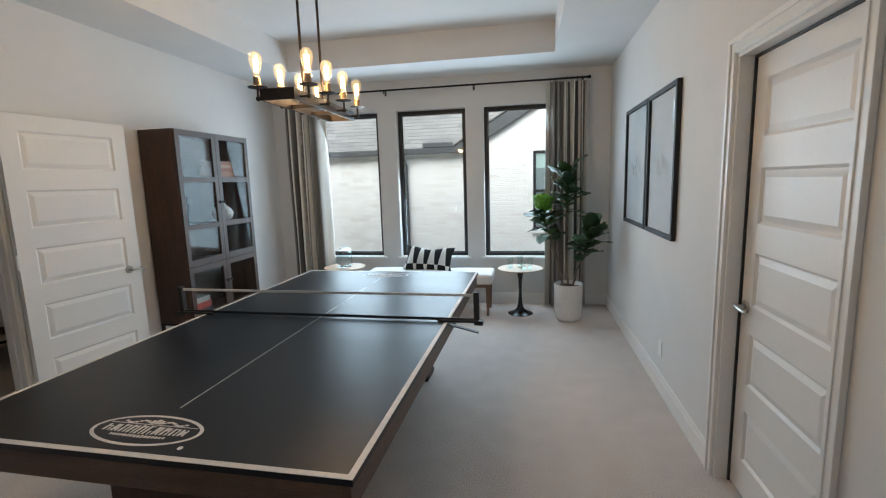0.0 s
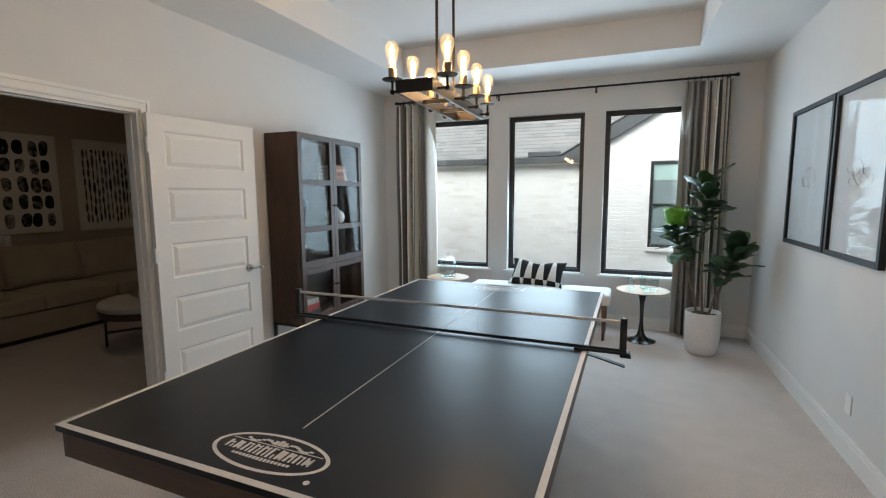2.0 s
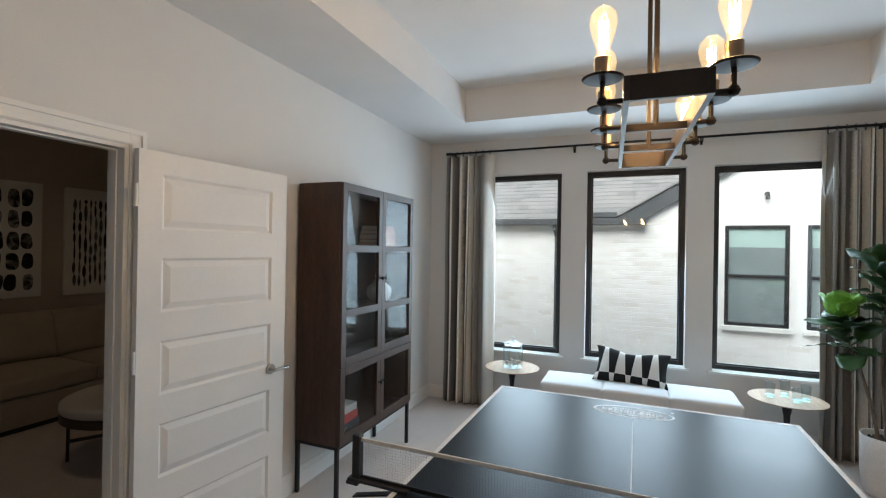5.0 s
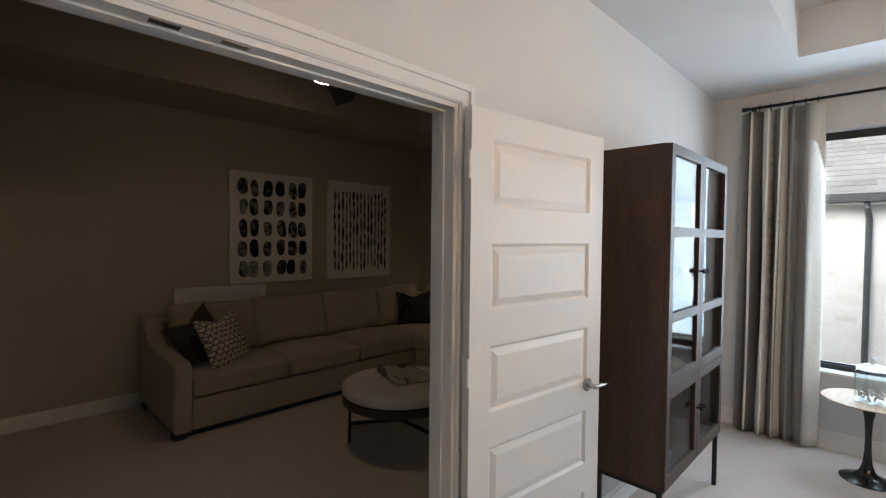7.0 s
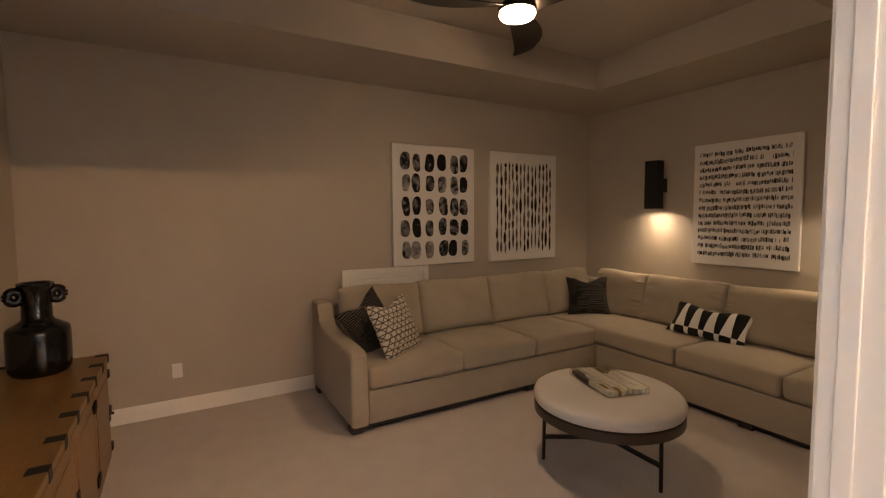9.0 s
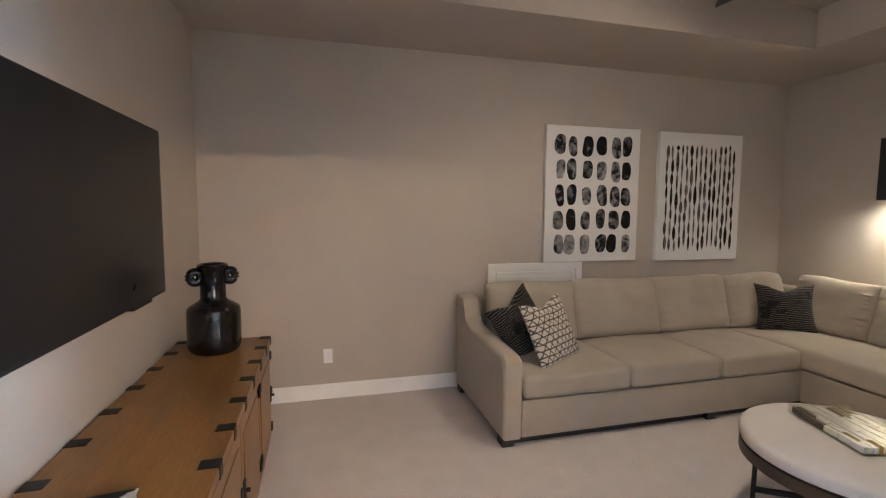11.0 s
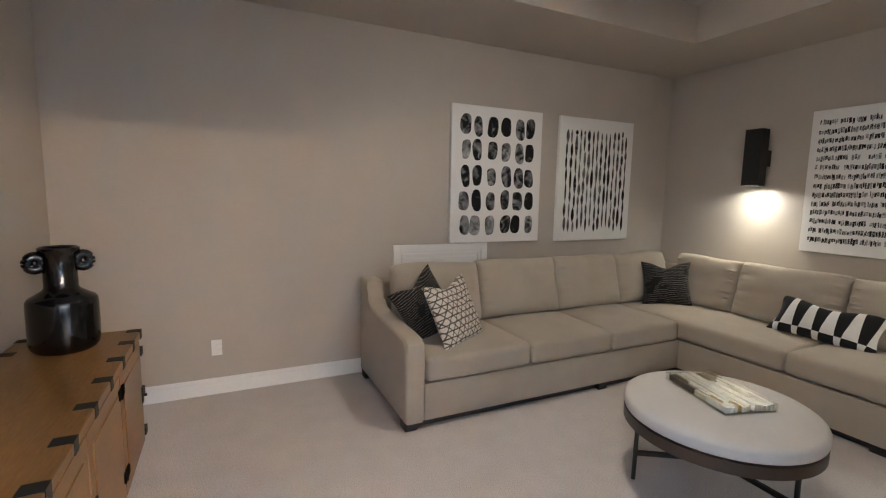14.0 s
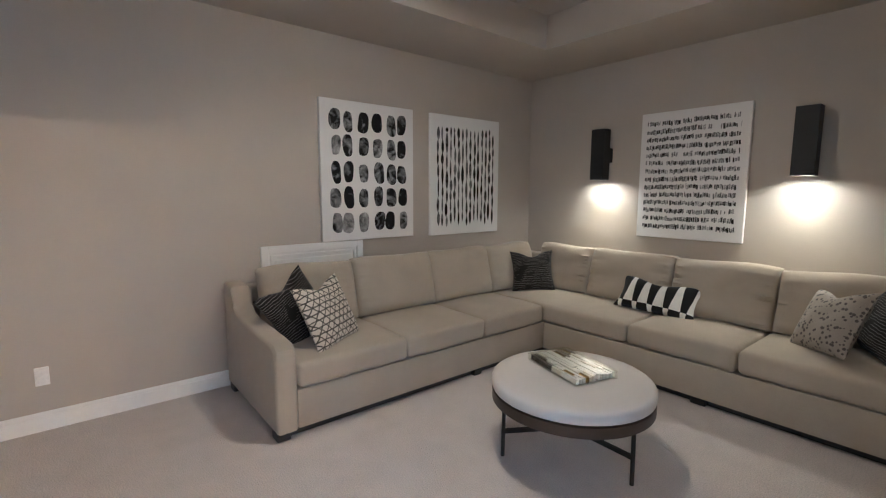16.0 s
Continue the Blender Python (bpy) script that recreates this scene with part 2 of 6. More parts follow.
def box(bm, x0, x1, y0, y1, z0, z1, bev=0.0, seg=2):
    r = bmesh.ops.create_cube(bm, size=1.0, matrix=Matrix.LocRotScale(((x0 + x1) / 2, (y0 + y1) / 2, (z0 + z1) / 2), None, (abs(x1 - x0), abs(y1 - y0), abs(z1 - z0))))
    if bev:
        edges = list({e for v in r["verts"] for e in v.link_edges})
        bmesh.ops.bevel(bm, geom=edges, offset=bev, segments=seg, affect="EDGES", profile=0.5)
    return bm


def boxes(*rows, bev=0.0):
    bm = bmesh.new()
    for r in rows:
        box(bm, *r, bev=bev)
    return bm


def lathe(bm, profile, seg=32, at=(0, 0, 0), wobble=0.0, sx=1.0, sy=1.0):
    rings = []
    for r, z in profile:
        ring = []
        if r < 1e-5:
            rings.append([bm.verts.new((at[0], at[1], at[2] + z))])
            continue
        for i in range(seg):
            a = 2 * math.pi * i / seg
            k = 1 + wobble * math.sin(3 * a + z * 20)
            ring.append(bm.verts.new((at[0] + sx * r * k * math.cos(a), at[1] + sy * r * k * math.sin(a), at[2] + z)))
        rings.append(ring)
    for a, b in zip(rings, rings[1:]):
        for i in range(seg):
            j = (i + 1) % seg
            q = [a[i % len(a)], a[j % len(a)], b[j % len(b)], b[i % len(b)]]
            q = list(dict.fromkeys(q))
            if len(q) > 2:
                bm.faces.new(q)
    for ring in (rings[0], rings[-1]):
        if len(ring) > 2:
            bm.faces.new(ring)
    return bm


def tube(bm, pts, r, seg=10, r_end=None):
    pts = [Vector(p) for p in pts]
    rings = []
    for i, p in enumerate(pts):
        d = (pts[min(i + 1, len(pts) - 1)] - pts[max(i - 1, 0)]).normalized()
        side = d.cross(Vector((0, 0, 1)) if abs(d.z) < 0.9 else Vector((1, 0, 0))).normalized()
        up = side.cross(d)
        k = r if r_end is None else r + (r_end - r) * i / (len(pts) - 1)
        rings.append([bm.verts.new(p + k * (math.cos(2 * math.pi * j / seg) * side + math.sin(2 * math.pi * j / seg) * up)) for j in range(seg)])
    for a, b in zip(rings, rings[1:]):
        for j in range(seg):
            bm.faces.new((a[j], a[(j + 1) % seg], b[(j + 1) % seg], b[j]))
    bm.faces.new(rings[0])
    bm.faces.new(rings[-1])
    return bm


def rbox(bm, size, r, at=(0, 0, 0), dome=0.0, lump=0.0, turn=None, seed=0.0):
    """A padded block with rounded edges: dome lifts the top's middle, lump makes it uneven."""
    half = [s / 2 for s in size]
    axes = []
    for h in half:
        rr = min(r, h * 0.98)
        inner = h - rr
        axes.append([-h, -h + 0.22 * rr, -h + 0.55 * rr, -inner] + [inner * k for k in (-0.75, -0.5, -0.25, 0, 0.25, 0.5, 0.75)] + [inner, h - 0.55 * rr, h - 0.22 * rr, h])
    seen = {}

    def vert(i, j, k):
        if (i, j, k) not in seen:
            q = Vector((axes[0][i], axes[1][j], axes[2][k]))
            c = Vector([max(-(h - min(r, h * 0.98)), min(h - min(r, h * 0.98), v)) for h, v in zip(half, q)])
            d = q - c
            p = c + (d.normalized() * min(r, min(half) * 0.98) if d.length > 1e-7 else d)
            u, v = p.x / half[0], p.y / half[1]
            p.z += dome * (1 - u * u) * (1 - v * v) * (p.z / half[2] + 1) / 2
            if lump:
                p += lump * noise.noise_vector(p * 6 + Vector((seed, seed * 2, 0)))
            if turn:
                p = turn @ p
            seen[(i, j, k)] = bm.verts.new(p + Vector(at))
        return seen[(i, j, k)]

    n = len(axes[0]) - 1
    for i in range(n):
        for j in range(n):
            for k in (0, n):
                bm.faces.new((vert(i, j, k), vert(i + 1, j, k), vert(i + 1, j + 1, k), vert(i, j + 1, k)))
                bm.faces.new((vert(i, k, j), vert(i + 1, k, j), vert(i + 1, k, j + 1), vert(i, k, j + 1)))
                bm.faces.new((vert(k, i, j), vert(k, i + 1, j), vert(k, i + 1, j + 1), vert(k, i, j + 1)))
    return bm


# ---- structure ----
EAST, WEST, NORTH, SOUTH, H, TRAY = 1.04, -3.14, 5.80, -0.55, 2.765, 3.06
LW, LE, LN, LS = -6.92, -3.25, 5.80, 0.37
WINDOWS = [(-2.593, -1.73), (-1.493, -0.63), (-0.413, 0.45)]
WZ0, WZ1 = 0.585, 2.40
DOOR_Y0, DOOR_Y1, DOOR_H = 0.845, 2.50, 2.05
EDOOR_Y0, EDOOR_Y1 = 1.715, 2.535

structure("floor", boxes((-7.1, 1.2, -0.75, 6.0, -0.12, 0.0)), M_CARPET, "grey-beige cut-pile carpet, lightly brushed", "carpet")
rows = [(WEST, EAST + 0.12, NORTH, NORTH + 0.2, 0, WZ0), (WEST, EAST + 0.12, NORTH, NORTH + 0.2, WZ1, 3.15)]
edges = [WEST] + [v for w in WINDOWS for v in w] + [EAST + 0.12]
rows += [(edges[i], edges[i + 1], NORTH, NORTH + 0.2, WZ0, WZ1) for i in range(0, len(edges), 2)]
structure("wall_north", boxes(*rows), M_WHITE, "white painted wall with three tall window openings", "wall")
structure("wall_east", boxes((EAST, EAST + 0.12, SOUTH, EDOOR_Y0, 0, 3.15), (EAST, EAST + 0.12, EDOOR_Y1, NORTH, 0, 3.15), (EAST, EAST + 0.12, EDOOR_Y0, EDOOR_Y1, 2.06, 3.15), (EAST + 0.13, EAST + 0.2, EDOOR_Y0 - 0.1, EDOOR_Y1 + 0.1, 0, 2.2)), M_WHITE, "white painted wall with a closed door", "wall")
structure("wall_south", boxes((WEST, EAST + 0.12, SOUTH - 0.15, SOUTH, 0, 3.15)), M_WHITE, "plain white painted wall", "wall")
mid = (WEST + LE) / 2
structure("wall_west", boxes((mid, WEST, SOUTH - 0.15, DOOR_Y0, 0, 3.15), (mid, WEST, DOOR_Y1, NORTH + 0.2, 0, 3.15), (mid, WEST, DOOR_Y0, DOOR_Y1, DOOR_H, 3.15)), M_WHITE, "white painted wall with a double doorway", "wall")
structure("wall_lounge_east", boxes((LE, mid, LS - 0.15, DOOR_Y0, 0, 3.15), (LE, mid, DOOR_Y1, LN + 0.2, 0, 3.15), (LE, mid, DOOR_Y0, DOOR_Y1, DOOR_H, 3.15)), M_TAUPE, "taupe painted wall with a double doorway", "wall")
structure("wall_lounge_west", boxes((LW - 0.15, LW, LS - 0.15, LN + 0.2, 0, 3.15)), M_TAUPE, "taupe painted wall with a white access panel", "wall")
structure("wall_lounge_north", boxes((LW, LE, LN, LN + 0.2, 0, 3.15)), M_TAUPE, "taupe painted wall behind the sectional sofa", "wall")
structure("wall_lounge_south", boxes((LW, LE, LS - 0.15, LS, 0, 3.15)), M_TAUPE, "taupe painted wall behind the television", "wall")


def tray_ceiling(name, x0, x1, y0, y1, tx0, tx1, ty0, ty1, material, label):
    bm = boxes((x0, tx0, y0, y1, H, 3.3), (tx1, x1, y0, y1, H, 3.3), (tx0, tx1, y0, ty0, H, 3.3), (tx0, tx1, ty1, y1, H, 3.3), (tx0, tx1, ty0, ty1, TRAY, 3.3))
    structure(name, bm, material, label, "ceiling")


tray_ceiling("ceiling", WEST, EAST + 0.12, SOUTH - 0.15, NORTH + 0.2, -2.49, 0.37, 0.20, 5.055, M_CEIL, "white tray ceiling with a raised middle")
tray_ceiling("ceiling_lounge", LW - 0.15, LE, LS - 0.15, LN + 0.2, -6.05, -4.11, 1.25, 4.95, M_TAUPE, "taupe tray ceiling with a raised middle")


def baseboard(rows_, name, label, k=1.0):
    """Each row: start, end and the side that faces the room."""
    bm = bmesh.new()
    for (xa, ya), (xb, yb), (nx, ny) in rows_:
        for d, z0, z1 in ((0.015, 0, 0.105), (0.010, 0.105, 0.125), (0.006, 0.125, 0.135)):
            box(bm, min(xa, xb) + min(nx * d, 0), max(xa, xb) + max(nx * d, 0), min(ya, yb) + min(ny * d, 0), max(ya, yb) + max(ny * d, 0), z0 * k, z1 * k)
    structure(name, bm, M_TRIM, label, "baseboard")


baseboard([((WEST, NORTH), (EAST, NORTH), (0, -1)), ((EAST, EDOOR_Y1 + 0.08), (EAST, NORTH - 0.015), (-1, 0)), ((EAST, SOUTH), (EAST, EDOOR_Y0 - 0.08), (-1, 0)), ((WEST, DOOR_Y1 + 0.08), (WEST, NORTH - 0.015), (1, 0)), ((WEST, SOUTH), (WEST, DOOR_Y0 - 0.08), (1, 0))], "baseboard", "white moulded baseboard along the white walls")
baseboard([((LW, LS), (LW, LN), (1, 0)), ((LW + 0.015, LN), (LE, LN), (0, -1)), ((LW + 0.015, LS), (LE, LS), (0, 1)), ((LE, LS), (LE, DOOR_Y0 - 0.08), (-1, 0)), ((LE, DOOR_Y1 + 0.08), (LE, LN), (-1, 0))], "baseboard_lounge", "white moulded baseboard along the taupe walls", 0.88)


# door linings and casings
def casing(name, x_wall, sign, y0, y1, top, label):
    """Moulded casing round an opening in a wall across x; sign is the side the room lies on."""
    bm = bmesh.new()
    for a, b, d in ((0.0, 0.067, 0.012), (0.004, 0.022, 0.017), (0.048, 0.07, 0.021)):
        xs = sorted((x_wall, x_wall + sign * d))
        box(bm, *xs, y0 - b, y0 - a, 0, top + b, bev=0.002)
        box(bm, *xs, y1 + a, y1 + b, 0, top + b, bev=0.002)
        box(bm, *xs, y0 - a, y1 + a, top + a, top + b, bev=0.002)
    structure(name, bm, M_TRIM, label, "door casing")


casing("trim_1", WEST, 1, DOOR_Y0, DOOR_Y1, DOOR_H, "white moulded casing round the double doorway")
casing("trim_2", LE, -1, DOOR_Y0, DOOR_Y1, DOOR_H, "white moulded casing on the lounge side of the doorway")
casing("trim_3", EAST, -1, EDOOR_Y0, EDOOR_Y1, 2.06, "white moulded casing round a closed door")
bm = bmesh.new()
j0, j1 = LE - 0.002, WEST + 0.002
for y0, y1 in ((DOOR_Y0, DOOR_Y0 + 0.018), (DOOR_Y1 - 0.018, DOOR_Y1)):
    box(bm, j0, j1, y0, y1, 0, DOOR_H, bev=0.001)
box(bm, j0, j1, DOOR_Y0 + 0.018, DOOR_Y1 - 0.018, DOOR_H - 0.018, DOOR_H)
for y0, y1 in ((DOOR_Y0 + 0.018, DOOR_Y0 + 0.025), (DOOR_Y1 - 0.025, DOOR_Y1 - 0.018)):
    box(bm, LE + 0.03, LE + 0.066, y0, y1, 0, DOOR_H - 0.025, bev=0.002)
box(bm, LE + 0.03, LE + 0.066, DOOR_Y0 + 0.018, DOOR_Y1 - 0.018, DOOR_H - 0.025, DOOR_H - 0.018, bev=0.002)
structure("door_frame", bm, M_TRIM, "white wooden lining of the double doorway", "door frame")
bm = bmesh.new()
for y0, y1 in ((EDOOR_Y0, EDOOR_Y0 + 0.018), (EDOOR_Y1 - 0.018, EDOOR_Y1)):
    box(bm, EAST - 0.002, EAST + 0.122, y0, y1, 0, 2.06)
box(bm, EAST - 0.002, EAST + 0.122, EDOOR_Y0 + 0.018, EDOOR_Y1 - 0.018, 2.042, 2.06)
structure("door_frame_2", bm, M_TRIM, "white wooden lining of a single doorway", "door frame")
structure("weatherstrip", boxes((EAST + 0.058, EAST + 0.068, EDOOR_Y1 - 0.029, EDOOR_Y1 - 0.018, 0, 2.042), (EAST + 0.058, EAST + 0.068, EDOOR_Y0 + 0.018, EDOOR_Y1 - 0.029, 2.031, 2.042)), M_BLKPLASTIC, "black rubber weatherstrip round a closed door", "weatherstrip")


def lever(parent, y, x, sign, along):
    """Lever handle on a leaf whose face looks to sign along x."""
    bm = bmesh.new()
    tube(bm, [(x, y, 0.915), (x + sign * 0.008, y, 0.915)], 0.03, 20)
    rose = part("handle", bm, M_NICKEL, parent, "brushed nickel lever handle", True)
    bm = bmesh.new()
    tube(bm, [(x + sign * 0.006, y, 0.915), (x + sign * 0.05, y, 0.915)], 0.011, 12)
    tube(bm, [(x + sign * 0.045, y - along * 0.005, 0.915), (x + sign * 0.05, y + along * 0.045, 0.916), (x + sign * 0.046, y + along * 0.092, 0.912)], 0.0095, 12, 0.008)
    part("lever", bm, M_NICKEL, rose, "", True)


def leaf(name, label, width):
    """Five-panel door leaf, hinged at local y 0, faces at x -0.0175 and 0.0175."""
    door = thing(name, label=label, category="door", kind="structure")
    bm = bmesh.new()
    zs = [(1.924 - 0.377 * i - 0.24, 1.930 - 0.377 * i) for i in range(5)]
    y0, y1 = 0.104, width - 0.104
    box(bm, -0.0175, 0.0175, 0, y0, 0.01, 2.035)
    box(bm, -0.0175, 0.0175, y1, width, 0.01, 2.035)
    cut = [0.01] + [v for z in reversed(zs) for v in z] + [2.035]
    for a, b in zip(cut[0::2], cut[1::2]):
        box(bm, -0.0175, 0.0175, y0, y1, a, b)
    part("leaf_frame", bm, M_DOOR, door)
    for z0, z1 in zs:
        bm = bmesh.new()
        box(bm, -0.006, 0.006, y0, y1, z0, z1)
        for s in (-1, 1):
            outer = [(s * 0.0165, y, z) for y, z in ((y0, z0), (y1, z0), (y1, z1), (y0, z1))]
            groove = [(s * 0.007, y, z) for y, z in ((y0 + 0.012, z0 + 0.012), (y1 - 0.012, z0 + 0.012), (y1 - 0.012, z1 - 0.012), (y0 + 0.012, z1 - 0.012))]
            rim = [(s * 0.008, y, z) for y, z in ((y0 + 0.018, z0 + 0.018), (y1 - 0.018, z0 + 0.018), (y1 - 0.018, z1 - 0.018), (y0 + 0.018, z1 - 0.018))]
            field = [(s * 0.0155, y, z) for y, z in ((y0 + 0.042, z0 + 0.042), (y1 - 0.042, z0 + 0.042), (y1 - 0.042, z1 - 0.042), (y0 + 0.042, z1 - 0.042))]
            loops = [[bm.verts.new(p) for p in loop] for loop in (outer, groove, rim, field)]
            for a, b in zip(loops, loops[1:]):
                for i in range(4):
                    bm.faces.new((a[i], a[(i + 1) % 4], b[(i + 1) % 4], b[i]))
            bm.faces.new(loops[-1])
        part("panel", bm, M_DOOR, door)
    return door


d1 = leaf("door_1", "white five-panel door folded open against the wall", 0.825)
lever(d1, 0.722, 0.0175, 1, 1)
for z in (0.25, 1.10, 1.83):
    bm = bmesh.new()
    tube(bm, [(0.022, -0.012, z - 0.05), (0.022, -0.012, z + 0.05)], 0.007, 10)
    box(bm, -0.016, 0.017, -0.0045, -0.0015, z - 0.05, z + 0.05)
    part("hinge", bm, M_TRIM, d1)
d1.matrix_world = pose(-3.092, 2.505, 0, 0, 0, -6.4)
d2 = leaf("door_2", "closed white five-panel door in the white wall", 0.78)
lever(d2, 0.725, -0.0175, -1, -1)
d2.matrix_world = pose(EAST + 0.086, EDOOR_Y0 + 0.02, 0)
for y in (1.585, 1.735):
    bm = boxes((LE + 0.08, LE + 0.105, y - 0.03, y + 0.03, DOOR_H - 0.0215, DOOR_H - 0.0185))
    tagged(part("ball_catch", bm, M_NICKEL), "small metal ball catch plate under the door head", "door catch", "ball catches")


# windows
def window(i, x0, x1):
    w = thing(f"window_{i}", label="tall fixed window with a thin black frame, daylight beyond", category="window", kind="structure")
    y0, y1, f = NORTH + 0.085, NORTH + 0.15, 0.042
    part("window_frame", boxes((x0, x0 + f, y0, y1, WZ0, WZ1), (x1 - f, x1, y0, y1, WZ0, WZ1), (x0 + f, x1 - f, y0, y1, WZ0, WZ0 + f), (x0 + f, x1 - f, y0, y1, WZ1 - f, WZ1), bev=0.003), M_FRAME, w)
    part("window_bead", boxes((x0 + f, x0 + f + 0.012, y0 + 0.02, y0 + 0.045, WZ0 + f, WZ1 - f), (x1 - f - 0.012, x1 - f, y0 + 0.02, y0 + 0.045, WZ0 + f, WZ1 - f), (x0 + f + 0.012, x1 - f - 0.012, y0 + 0.02, y0 + 0.045, WZ0 + f, WZ0 + f + 0.012), (x0 + f + 0.012, x1 - f - 0.012, y0 + 0.02, y0 + 0.045, WZ1 - f - 0.012, WZ1 - f)), M_FRAME, w)
    p = part("pane", boxes((x0 + f, x1 - f, y0 + 0.03, y0 + 0.034, WZ0 + f, WZ1 - f)), M_GLASS, w)
    p.visible_shadow = False
    part("window_sill", boxes((x0 - 0.035, x1 + 0.035, NORTH - 0.028, NORTH, WZ0 - 0.02, WZ0), (x0, x1, NORTH, y0, WZ0 + 0.0005, WZ0 + 0.004), bev=0.0015), M_TRIM, w, "white painted sill")


for i, (a, b) in enumerate(WINDOWS):
    window(i + 1, a, b)


# ---- game room ----
def tennis_table():
    t = thing("table_tennis_table", (-1.085, 2.588, 0), -0.8, "black table-tennis conversion top on a dark walnut base", "game table")
    hx, hy, top = 0.7625, 1.37, 0.768
    part("playing_surface", boxes((-hx, hx, -hy, hy, top - 0.022, top), bev=0.002), M_TOP, t)
    e, w = 0.0006, 0.02
    for x0, x1, y0, y1 in ((-hx, -hx + w, -hy, hy), (hx - w, hx, -hy, hy), (-hx + w, hx - w, -hy, -hy + w), (-hx + w, hx - w, hy - w, hy), (-0.0018, 0.0018, -1.09, 1.09)):
        part("line", boxes((x0, x1, y0, y1, top - 0.001, top + e)), M_LINE, t, "white painted line")
    for s in (-1, 1):
        rim = bmesh.new()
        cy = -1.235 if s > 0 else 1.205
        n = 48
        rings = []
        for k in (1.0, 0.935):
            rings.append([rim.verts.new((0.2 * k * math.cos(2 * math.pi * i / n), cy + (0.088 if k == 1 else 0.077) * math.sin(2 * math.pi * i / n), top + e)) for i in range(n)])
        for i in range(n):
            rim.faces.new((rings[0][i], rings[0][(i + 1) % n], rings[1][(i + 1) % n], rings[1][i]))
        emblem = part("emblem", rim, M_LINE, t, "white oval emblem ring")
        marks = bmesh.new()
        rng = random.Random(5)
        for i in range(10):
            x = -0.155 + 0.031 * i
            k = 0.025 - 0.007 * abs(i - 4.5) / 4.5
            box(marks, x, x + 0.009, cy - k, cy + k, top, top + e)
            box(marks, x + 0.018, x + 0.024, cy - k, cy - k * rng.choice((-0.9, -0.9, 0.2)), top, top + e)
            box(marks, x + 0.008, x + 0.021, cy + (k - 0.006) * rng.choice((1, 0.1, -1)), cy + k * rng.choice((0.9, 0.5)), top, top + e)
        for i in range(16):
            x = -0.105 + 0.013 * i
            box(marks, x, x + 0.009, cy - s * 0.037 - 0.007 + 0.004 * (abs(i - 8) / 8), cy - s * 0.037 + 0.006, top, top + e)
        tube(marks, [(0.19, cy - s * 0.075, top), (0.19, cy - s * 0.075, top + e)], 0.009, 14)
        box(marks, -0.165, 0.165, cy + s * 0.0285, cy + s * 0.0315, top, top + e)
        for q in (-1, 1):
            pts = [(q * (0.02 + 0.1 * k / 8), cy + s * (0.043 + 0.008 * math.sin(k * 0.9)), top + e / 2) for k in range(9)]
            for a, b in zip(pts, pts[1:]):
                box(marks, min(a[0], b[0]), max(a[0], b[0]) + 0.001, a[1] - 0.004, a[1] + 0.004, top, top + e)
        for q in (-0.016, 0, 0.016):
            box(marks, q - 0.007, q + 0.007, cy + s * 0.036, cy + s * (0.062 if q == 0 else 0.056), top, top + e)
        part("emblem_lettering", marks, M_LINE, emblem)
    ap = 0.09
    for x in (-hx + 0.012, hx - 0.04):
        part("side_apron", boxes((x, x + 0.028, -hy + 0.012, hy - 0.012, top - 0.022 - ap, top - 0.024), bev=0.002), M_TWOOD, t, "walnut side apron")
    for s in (-1, 1):
        part("end_apron", boxes((-hx + 0.04, hx - 0.04, *sorted((s * (hy - 0.012), s * (hy - 0.04))), top - 0.022 - ap, top - 0.024), bev=0.002), M_TWOOD, t)
        part("pedestal", boxes((-0.39, 0.42, *sorted((s * 0.88, s * 1.06)), 0.03, top - 0.11), bev=0.004), M_CWOOD, t, "dark stained slab pedestal")
        for x in (-0.39, 0.34):
            part("foot", boxes((x, x + 0.08, *sorted((s * 0.86, s * 1.08)), 0.0, 0.03)), M_BLKPLASTIC, t)
    part("stretcher", boxes((-0.06, 0.06, -0.88, 0.88, 0.2, 0.34), bev=0.004), M_CWOOD, t)
    return t


